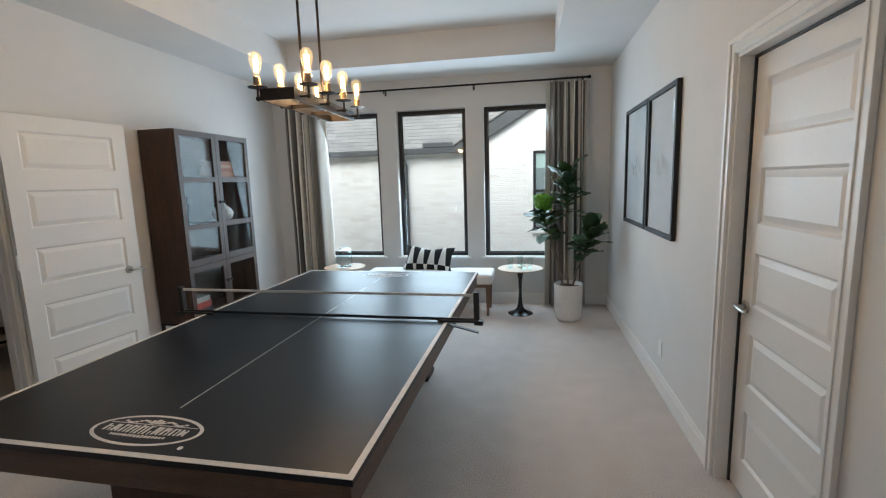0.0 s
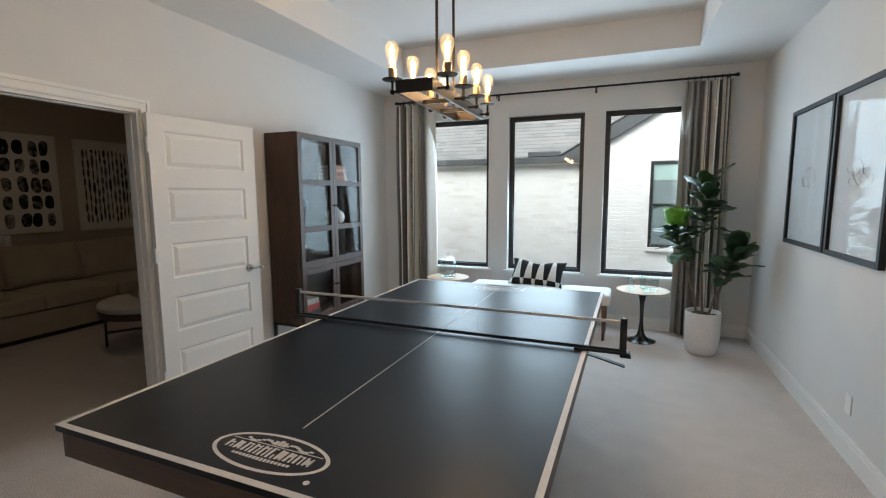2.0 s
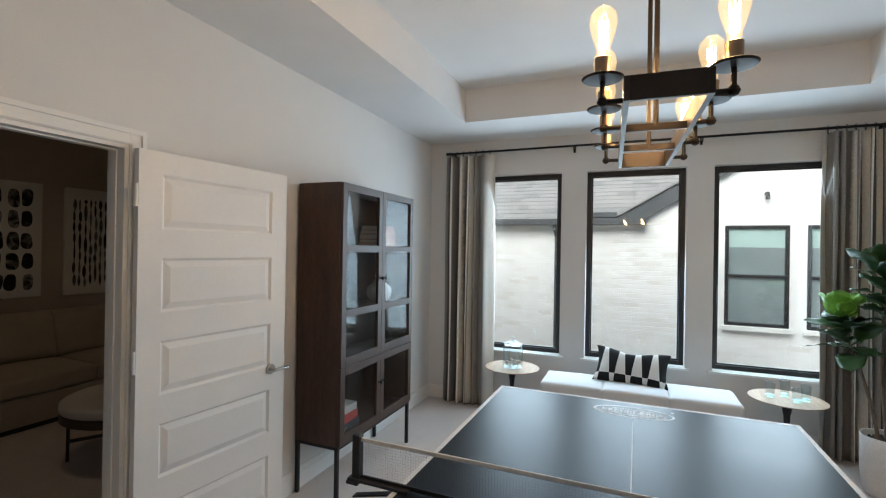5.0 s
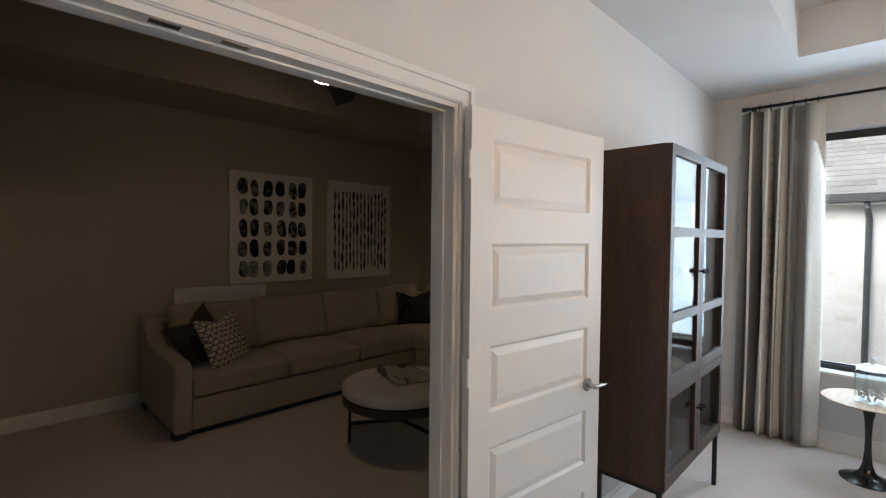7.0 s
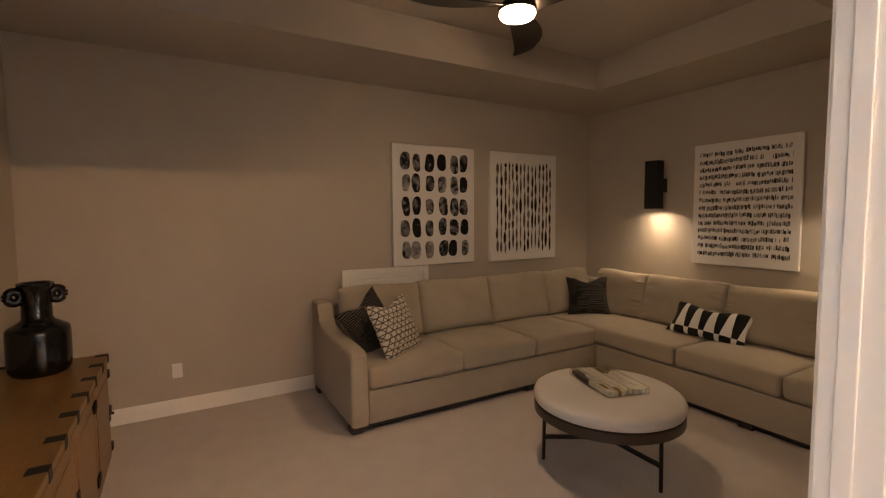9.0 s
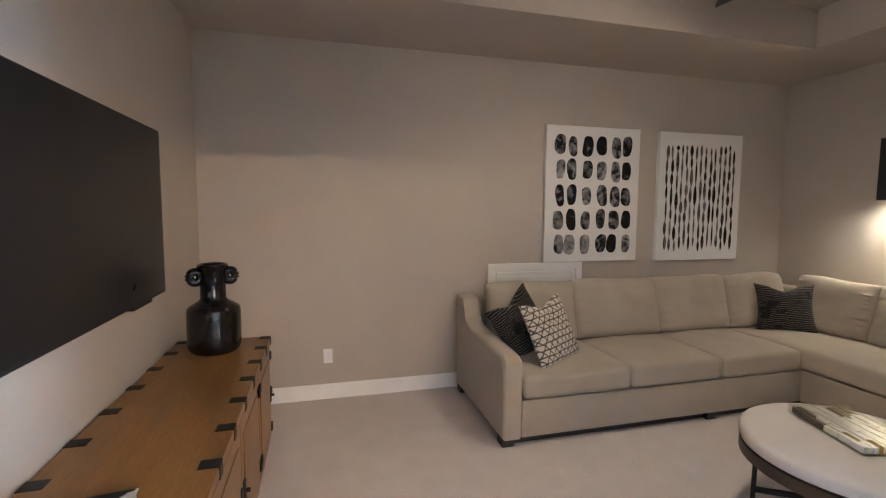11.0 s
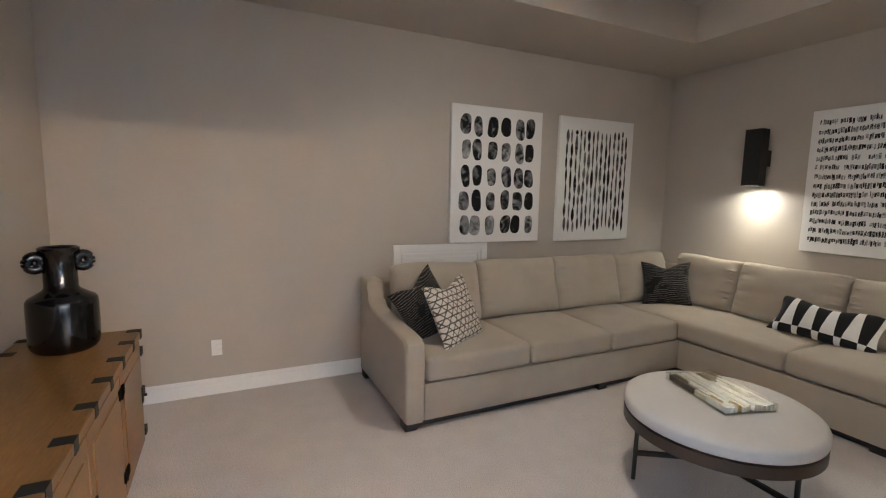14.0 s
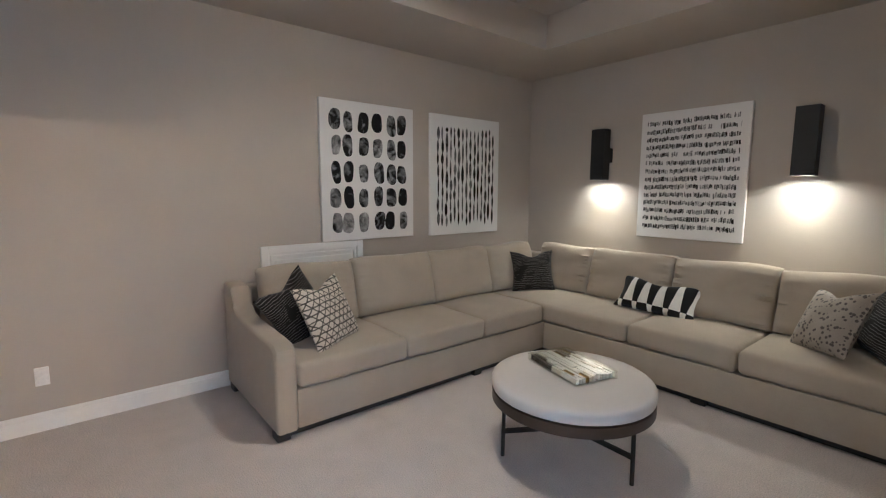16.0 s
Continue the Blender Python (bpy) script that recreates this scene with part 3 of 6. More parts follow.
def table_net():
    n = thing("table_tennis_net", (-1.085, 2.588, 0.768), -0.8, "grey mesh table net with white tape clamped across the table", "net")
    half = 0.905
    bm = bmesh.new()
    nx = 180
    for i in range(nx + 1):
        x = -half + 2 * half * i / nx
        box(bm, x - 0.00013, x + 0.00013, -0.00013, 0.00013, 0.02, 0.145)
    for k in range(13):
        z = 0.024 + k * 0.0098
        box(bm, -half, half, -0.00013, 0.00013, z - 0.00013, z + 0.00013)
    part("mesh", bm, mat("net thread", (0.022, 0.022, 0.025), 0.9, spec=0.1), n, "dark mesh of the net")
    part("tape", boxes((-half, half, -0.004, 0.004, 0.143, 0.157), bev=0.002), M_LINE, n, "white top tape")
    part("hem", boxes((-half, half, -0.003, 0.003, 0.006, 0.022)), M_BLKPLASTIC, n)
    for s in (-1, 1):
        part("post", boxes((*sorted((s * half, s * (half + 0.03))), -0.016, 0.016, -0.005, 0.168), bev=0.004), M_BLKPLASTIC, n)
        bm = boxes((*sorted((s * (half + 0.045), s * (half - 0.2))), -0.022, 0.022, 0.001, 0.012), (*sorted((s * (half + 0.05), s * (half + 0.002))), -0.022, 0.022, -0.012, 0.001), bev=0.002)
        part("clamp", bm, M_BLKPLASTIC, n)
        bm = boxes((*sorted((s * (half + 0.03), s * (half - 0.14))), -0.015, 0.015, -0.03, -0.023), bev=0.002)
        bmesh.ops.rotate(bm, verts=bm.verts, cent=(s * (half - 0.1), 0, -0.026), matrix=Matrix.Rotation(s * radians(14), 3, "Y"))
        part("lever", bm, M_BLKPLASTIC, n)
    return n


tennis_table()
table_net()

M_BULB = glass("bulb glass", (1.0, 0.94, 0.82), ior=1.45)
bulb_nodes = M_BULB.node_tree
warm = node(bulb_nodes, "ShaderNodeEmission", Color=(1.0, 0.70, 0.36, 1), Strength=0.28)
lit = bulb_nodes.nodes.new("ShaderNodeAddShader")
bulb_nodes.links.new(bulb_nodes.nodes["Material Output"].inputs[0].links[0].from_socket, lit.inputs[0])
bulb_nodes.links.new(warm.outputs[0], lit.inputs[1])
bulb_nodes.links.new(lit.outputs[0], bulb_nodes.nodes["Material Output"].inputs[0])
M_FIL = glow("hot filament", (1.0, 0.62, 0.28), 110.0)
BULB_WATTS = 3.2


def chandelier():
    c = thing("chandelier", (-1.042, 2.608, 0.005), 2.0, "bronze rectangular chandelier with eight lit filament bulbs", "chandelier")
    z0, z1, hx, hy = 1.925, 1.978, 0.085, 0.41
    part("side_bar", boxes((-hx, -hx + 0.012, -hy, hy, z0, z1), bev=0.001), M_BRONZE, c)
    part("side_bar", boxes((hx - 0.012, hx, -hy, hy, z0, z1), bev=0.001), M_BRONZE, c)
    for y in (-hy, hy - 0.012):
        part("end_bar", boxes((-hx + 0.012, hx - 0.012, y, y + 0.012, z0, z1), bev=0.001), M_BRONZE, c)
    for y in (-0.125, 0.125):
        part("cross_bar", boxes((-hx + 0.012, hx - 0.012, y - 0.006, y + 0.006, z0 + 0.003, z0 + 0.022), bev=0.001), M_BRONZE, c)
    for y in (-0.125, 0.125):
        bm = bmesh.new()
        tube(bm, [(0, y, z0 + 0.012), (0, y, TRAY - 0.02)], 0.007, 10)
        part("stem", bm, M_BRONZE, c, "", True)
    part("canopy", boxes((-0.06, 0.06, -0.19, 0.19, TRAY - 0.025, TRAY), bev=0.004), M_BRONZE, c)
    lights = []
    for s in (-1, 1):
        for k in range(4):
            y = (k - 1.5) * 0.232
            x = s * (hx + 0.043)
            bm = bmesh.new()
            tube(bm, [(s * hx, y, 1.945), (x, y, 1.945)], 0.006, 8)
            lathe(bm, [(0, -0.013), (0.009, -0.009), (0.013, 0), (0.009, 0.009), (0, 0.013)], 12, (x, y, 1.945))
            tube(bm, [(x, y, 1.95), (x, y, 1.992)], 0.006, 8)
            arm = part("arm", bm, M_BRONZE, c, "", True)
            bm = bmesh.new()
            lathe(bm, [(0.0, 0.0), (0.042, 0.003), (0.046, 0.007), (0.042, 0.009), (0.0, 0.007)], 24, (x, y, 1.992))
            part("drip_cup", bm, M_BRONZE, arm, "", True)
            bm = bmesh.new()
            lathe(bm, [(0.017, 0.0), (0.018, 0.045), (0.016, 0.047), (0.0, 0.047)], 18, (x, y, 1.999))
            part("socket", bm, M_SOCKET, arm, "", True)
            bm = bmesh.new()
            lathe(bm, [(0.013, 0.0), (0.015, 0.02), (0.026, 0.055), (0.031, 0.078), (0.028, 0.098), (0.016, 0.112), (0.0, 0.116)], 20, (x, y, 2.045))
            bulb = part("bulb", bm, M_BULB, c, "clear glass filament bulb, lit", True)
            bulb.visible_shadow = False
            bm = bmesh.new()
            for i in range(6):
                a = i * math.pi / 3
                tube(bm, [(x + 0.007 * math.cos(a), y + 0.007 * math.sin(a), 2.066), (x + 0.010 * math.cos(a + 0.3), y + 0.010 * math.sin(a + 0.3), 2.128)], 0.0017, 5)
            part("filament", bm, M_FIL, bulb)
            lights.append((x, y, 2.095))
    return c, lights


ch, spots = chandelier()
for p in spots:
    ld = bpy.data.lights.new("bulb_light", "POINT")
    ld.energy, ld.color, ld.shadow_soft_size = BULB_WATTS, (1.0, 0.66, 0.36), 0.02
    lo = new("bulb_light", ld)
    lo.parent = ch
    lo.location = p


def cabinet():
    c = thing("display_cabinet", (0, 0, 0), 0, "dark espresso display cabinet with glass doors on thin black legs", "cabinet")
    x0, x1, y0, y1, z0, z1 = -3.12, -2.795, 3.597, 4.606, 0.35, 2.035
    split, t = 0.845, 0.022
    part("side_panel", boxes((x0, x1, y0, y0 + t, z0, z1), bev=0.0015), M_CWOOD, c)
    part("side_panel", boxes((x0, x1, y1 - t, y1, z0, z1), bev=0.0015), M_CWOOD, c)
    part("top_panel", boxes((x0, x1, y0 + t, y1 - t, z1 - t, z1)), M_CWOOD, c)
    part("bottom_panel", boxes((x0, x1, y0 + t, y1 - t, z0, z0 + t)), M_CWOOD, c)
    part("back_panel", boxes((x0, x0 + 0.01, y0 + t, y1 - t, z0 + t, z1 - t)), M_CWOOD, c)
    for z in (split, 1.19, 1.61):
        part("shelf", boxes((x0 + 0.01, x1 - 0.02, y0 + t, y1 - t, z - 0.01, z + 0.01)), M_CWOOD, c)
    m = (y0 + y1) / 2
    for a, b in ((y0 + 0.003, m - 0.0015), (m + 0.0015, y1 - 0.003)):
        for da, db, rails in ((z0 + 0.003, split - 0.002, ()), (split + 0.002, z1 - 0.003, (1.19, 1.61))):
            st = 0.05
            rows_ = [(x1, x1 + 0.022, a, a + st, da, db), (x1, x1 + 0.022, b - st, b, da, db), (x1, x1 + 0.022, a + st, b - st, da, da + st + 0.01), (x1, x1 + 0.022, a + st, b - st, db - st, db)]
            rows_ += [(x1, x1 + 0.022, a + st, b - st, z - 0.024, z + 0.024) for z in rails]
            door = part("door", boxes(*rows_, bev=0.0015), M_CWOOD, c, "espresso framed glass door")
            cuts = [da + st + 0.01] + [v for z in rails for v in (z - 0.024, z + 0.024)] + [db - st]
            for za, zb in zip(cuts[0::2], cuts[1::2]):
                g = part("pane", boxes((x1 + 0.006, x1 + 0.010, a + st, b - st, za, zb)), M_CABGLASS, door, "clear glass pane")
                g.visible_shadow = False
            ky = (b - 0.024) if b < m + 0.01 else a + 0.024
            bm = bmesh.new()
            kz = 1.40 if rails else 0.645
            tube(bm, [(x1 + 0.022, ky, kz), (x1 + 0.046, ky, kz)], 0.006, 10)
            lathe(bm, [(0, -0.012), (0.008, -0.012), (0.008, 0.012), (0, 0.012)], 10, (x1 + 0.046, ky, kz))
            part("knob", bm, M_BLACK, door, "black metal knob", True)
    rows_ = []
    for x in (x0 + 0.012, x1 - 0.005):
        for y in (y0 + 0.012, y1 - 0.012):
            part("leg", boxes((x - 0.012, x + 0.012, y - 0.012, y + 0.012, 0, z0 - 0.022), bev=0.002), M_BLACK, c, "thin square black metal leg")
        rows_.append((x - 0.012, x + 0.012, y0, y1, z0 - 0.022, z0))
    for y in (y0 + 0.012, y1 - 0.012):
        rows_.append((x0 + 0.024, x1 - 0.017, y - 0.012, y + 0.012, z0 - 0.021, z0 - 0.001))
    part("base_frame", boxes(*rows_), M_BLACK, c)


cabinet()


def book_stack(name, at, rz, sizes, label, upright=False):
    """Books with covers and page blocks, each its own thing."""
    z = 0.0
    x = 0.0
    for w, d, h, color in sizes:
        b = thing(name, (0, 0, 0), 0, label, "book", label)
        cov = mat("book cover", color, 0.5, var=0.1)
        if upright:
            part("cover", boxes((x, x + 0.003, 0, d, 0, w), (x + h - 0.003, x + h, 0, d, 0, w), (x + 0.003, x + h - 0.003, d - 0.003, d, 0, w)), cov, b)
            part("pages", boxes((x + 0.003, x + h - 0.003, 0.004, d - 0.003, 0.003, w - 0.003)), M_PAPER, b)
            b.matrix_world = pose(*at, 0, 0, rz)
            x += h + 0.001
        else:
            part("cover", boxes((-w / 2, w / 2, -d / 2, d / 2, z, z + 0.003), (-w / 2, w / 2, -d / 2, d / 2, z + h - 0.003, z + h), (-w / 2, -w / 2 + 0.003, -d / 2, d / 2, z + 0.003, z + h - 0.003)), cov, b)
            part("pages", boxes((-w / 2 + 0.003, w / 2 - 0.004, -d / 2 + 0.004, d / 2 - 0.004, z + 0.003, z + h - 0.003)), M_PAPER, b)
            b.matrix_world = pose(*at, 0, 0, rz + random.uniform(-4, 4))
            z += h


book_stack("book", (-2.95, 4.33, 1.621), 180, [(0.20, 0.26, 0.035, (0.42, 0.15, 0.08)), (0.19, 0.25, 0.03, (0.5, 0.22, 0.12)), (0.19, 0.24, 0.04, (0.38, 0.12, 0.07)), (0.18, 0.23, 0.03, (0.55, 0.3, 0.18)), (0.17, 0.22, 0.035, (0.4, 0.15, 0.1))], "rust red book stacked flat in the cabinet")
book_stack("book", (-2.95, 3.85, 0.373), 180, [(0.18, 0.22, 0.05, (0.10, 0.10, 0.11)), (0.17, 0.2, 0.06, (0.6, 0.1, 0.08)), (0.16, 0.18, 0.05, (0.6, 0.58, 0.55))], "game box stacked flat in the cabinet")
bm = bmesh.new()
lathe(bm, [(0.0, 0), (0.045, 0.0), (0.085, 0.03), (0.10, 0.075), (0.085, 0.12), (0.045, 0.15), (0.028, 0.175), (0.034, 0.205), (0.028, 0.2), (0.02, 0.17)], 28, (-2.93, 4.33, 1.20))
tagged(part("vase", bm, M_POT, None, "", True), "round white ceramic vase on a cabinet shelf", "vase")
bm = bmesh.new()
lathe(bm, [(0, 0), (0.05, 0), (0.05, 0.012), (0.012, 0.03), (0.01, 0.10), (0.03, 0.13), (0.05, 0.19), (0.03, 0.25), (0.0, 0.26)], 16, (-2.93, 3.85, 1.20), wobble=0.15)
tagged(part("figurine", bm, M_BRONZE, None, "", True), "dark bronze abstract sculpture on a cabinet shelf", "sculpture")


# curtains and rod
def curtain(x0, x1, label, seed):
    rng = random.Random(seed)
    n, m = 220, 26
    bm = bmesh.new()
    uv = bm.loops.layers.uv.new("cloth")
    grid = []
    folds = 5.5
    for k in range(2):
        sheet = []
        for j in range(m + 1):
            z = 2.60 - 2.585 * j / m
            row = []
            for i in range(n + 1):
                u = i / n
                spread = 1 + 0.05 * (j / m)
                ph = 2 * math.pi * folds * u + 1.5 * math.sin(8.3 * u + 2 * seed) + 0.8 * math.sin(17 * u + seed) + 0.25 * math.sin(0.17 * j + 9 * u)
                amp = 0.050 + 0.014 * math.sin(11 * u + 3 * seed) + 0.008 * math.sin(23 * u + seed) + 0.010 * (j / m)
                xx = (x0 + x1) / 2 + (u - 0.5) * (x1 - x0) * spread + 0.020 * math.sin(2 * ph)
                yy = 5.705 + amp * math.sin(ph + 0.25 * math.sin(j * 0.25 + 4 * u)) + k * 0.004
                row.append((bm.verts.new((xx, yy, z)), u if seed < 2 else 1 - u))
            sheet.append(row)
        grid.append(sheet)

    def quad(vs):
        f = bm.faces.new([v for v, _ in vs])
        f.smooth = True
        for loop, (v, u) in zip(f.loops, vs):
            loop[uv].uv = (u, v.co.z)

    for sheet in grid:
        for j in range(m):
            for i in range(n):
                quad([sheet[j][i], sheet[j][i + 1], sheet[j + 1][i + 1], sheet[j + 1][i]])
    a, b = grid
    for i in range(n):
        quad([a[0][i], a[0][i + 1], b[0][i + 1], b[0][i]])
        quad([a[m][i], a[m][i + 1], b[m][i + 1], b[m][i]])
    for j in range(m):
        quad([a[j][0], a[j + 1][0], b[j + 1][0], b[j][0]])
        quad([a[j][n], a[j + 1][n], b[j + 1][n], b[j][n]])
    c = tagged(part("curtain", bm, M_CURTAIN), label, "curtain", "drapes at the windows")
    for i in range(7):
        x = x0 + (i + 0.5) * (x1 - x0) / 7
        bm = bmesh.new()
        pts = [(x, 5.717 + 0.02 * math.cos(t * math.pi / 8), 2.637 + 0.02 * math.sin(t * math.pi / 8)) for t in range(17)]
        tube(bm, pts, 0.0022, 6)
        box(bm, x - 0.003, x + 0.003, 5.712, 5.722, 2.59, 2.618)
        part("ring", bm, M_ROD, c, "black metal curtain ring")


curtain(-2.92, -2.41, "grey and cream striped drape, full length, drawn aside", 1.0)
curtain(0.33, 0.745, "grey and cream striped drape beside the potted fig", 2.3)
rod = thing("curtain_rod", label="thin black curtain rod across the three windows", category="curtain rod")
bm = bmesh.new()
tube(bm, [(-2.90, 5.717, 2.637), (0.77, 5.717, 2.637)], 0.011, 12)
part("pole", bm, M_ROD, rod, "", True)
for x, s in ((-2.90, -1), (0.77, 1)):
    bm = bmesh.new()
    tube(bm, [(x, 5.717, 2.637), (x + s * 0.03, 5.717, 2.637)], 0.017, 14)
    part("finial", bm, M_ROD, rod, "", True)
for x in (-2.86, -1.61, -0.52, 0.72):
    bm = boxes((x - 0.006, x + 0.006, 5.71, NORTH, 2.62, 2.63), (x - 0.011, x + 0.011, NORTH - 0.004, NORTH, 2.585, 2.66), (x - 0.004, x + 0.004, 5.705, 5.712, 2.592, 2.63))
    part("bracket", bm, M_ROD, rod)


def tulip_table(x, y, label):
    t = thing("tulip_table", (x, y, 0), 0, label, "side table", "tulip side tables")
    bm = bmesh.new()
    lathe(bm, [(0, 0.513), (0.20, 0.513), (0.247, 0.524), (0.25, 0.528), (0.247, 0.531), (0, 0.531)], 56)
    part("tabletop", bm, M_OAK, t, "round light oak top", True)
    bm = bmesh.new()
    lathe(bm, [(0, 0), (0.142, 0.0), (0.143, 0.005), (0.12, 0.014), (0.075, 0.03), (0.042, 0.06), (0.026, 0.11), (0.018, 0.20), (0.017, 0.30), (0.022, 0.40), (0.036, 0.47), (0.06, 0.505), (0.075, 0.513), (0, 0.513)], 40)
    part("pedestal", bm, mat("black lacquer", (0.01, 0.01, 0.011), 0.18, var=0.1, bump=0.0), t, "glossy black trumpet base", True)


tulip_table(0.02, 5.36, "oak-topped tulip table with black base beside the fig")
tulip_table(-2.10, 5.38, "oak-topped tulip table with black base by the drape")
M_CLEAR = glass("drinking glass", (0.93, 0.965, 0.97), ior=1.75)
M_AQUA = glass("aqua glass base", (0.80, 0.94, 0.89), ior=1.5)
for x, y, h in ((-0.09, 5.35, 0.115), (0.02, 5.42, 0.125), (0.06, 5.28, 0.10), (0.13, 5.34, 0.12)):
    g = thing("drinking_glass", (x, y, 0.5315), 0, "clear tumbler with aqua glass base on the oak table", "glass", "tumblers")
    bm = bmesh.new()
    lathe(bm, [(0.026, 0.018), (0.034, h), (0.0325, h), (0.0245, 0.02)], 24)
    part("bowl", bm, M_CLEAR, g, "", True)
    bm = bmesh.new()
    lathe(bm, [(0, 0), (0.027, 0), (0.028, 0.018), (0, 0.018)], 24)
    part("base", bm, M_AQUA, g, "thick aqua glass base", True)
jar = thing("glass_jar", (-2.09, 5.36, 0.5315), 0, "lidded clear glass jar with pale shells on the table", "jar")
bm = bmesh.new()
lathe(bm, [(0, 0), (0.068, 0), (0.072, 0.01), (0.072, 0.15), (0.06, 0.165), (0.058, 0.165), (0.069, 0.149), (0.069, 0.012), (0, 0.008)], 32)
part("jar", bm, M_CLEAR, jar, "", True)
bm = bmesh.new()
lathe(bm, [(0.064, 0.166), (0.066, 0.172), (0.04, 0.19), (0.01, 0.196), (0.008, 0.203), (0.016, 0.215), (0.010, 0.228), (0, 0.23)], 28)
part("lid", bm, M_CLEAR, jar, "", True)
bm = bmesh.new()
rng = random.Random(8)
for i in range(60):
    a, r = rng.random() * 6.28, 0.055 * math.sqrt(rng.random())
    bmesh.ops.create_icosphere(bm, subdivisions=1, radius=rng.uniform(0.007, 0.013), matrix=Matrix.LocRotScale((r * math.cos(a), r * math.sin(a), 0.018 + rng.random() * 0.035), Euler((rng.random() * 3, rng.random() * 3, 0)), (1, 0.7, 0.5)))
part("shells", bm, random_tone("sea shells", [(0.7, 0.62, 0.55), (0.5, 0.35, 0.28), (0.8, 0.78, 0.74)], 0.5, 80, 0.1, 0.2, 0.001), jar, "pale shells in the jar")

for q in jar.children:
    q.data.transform(Matrix.Scale(1.25, 4))

bench = thing("bench", label="white cushioned bench with brown tapered wooden legs under the windows", category="bench")
bx0, bx1, by0, by1 = -1.80, -0.29, 5.17, 5.62
n = 3
for i in range(n):
    a = bx0 + (bx1 - bx0) * i / n
    b = bx0 + (bx1 - bx0) * (i + 1) / n
    bm = bmesh.new()
    rbox(bm, (b - a + 0.012, by1 - by0, 0.115), 0.03, ((a + b) / 2, (by0 + by1) / 2, 0.425), dome=0.012, lump=0.003, seed=i)
    part("cushion", bm, M_BENCH, bench, "white boucle cushion", True)
part("seat_frame", boxes((bx0 + 0.03, bx1 - 0.03, by0 + 0.03, by1 - 0.03, 0.33, 0.368), bev=0.004), M_BWOOD, bench)
for x in (bx0 + 0.05, bx1 - 0.05):
    for y in (by0 + 0.05, by1 - 0.05):
        bm = bmesh.new()
        tube(bm, [(x, y, 0), (x, y, 0.33)], 0.014, 12, 0.024)
        part("leg", bm, M_BWOOD, bench, "tapered wooden leg", True)


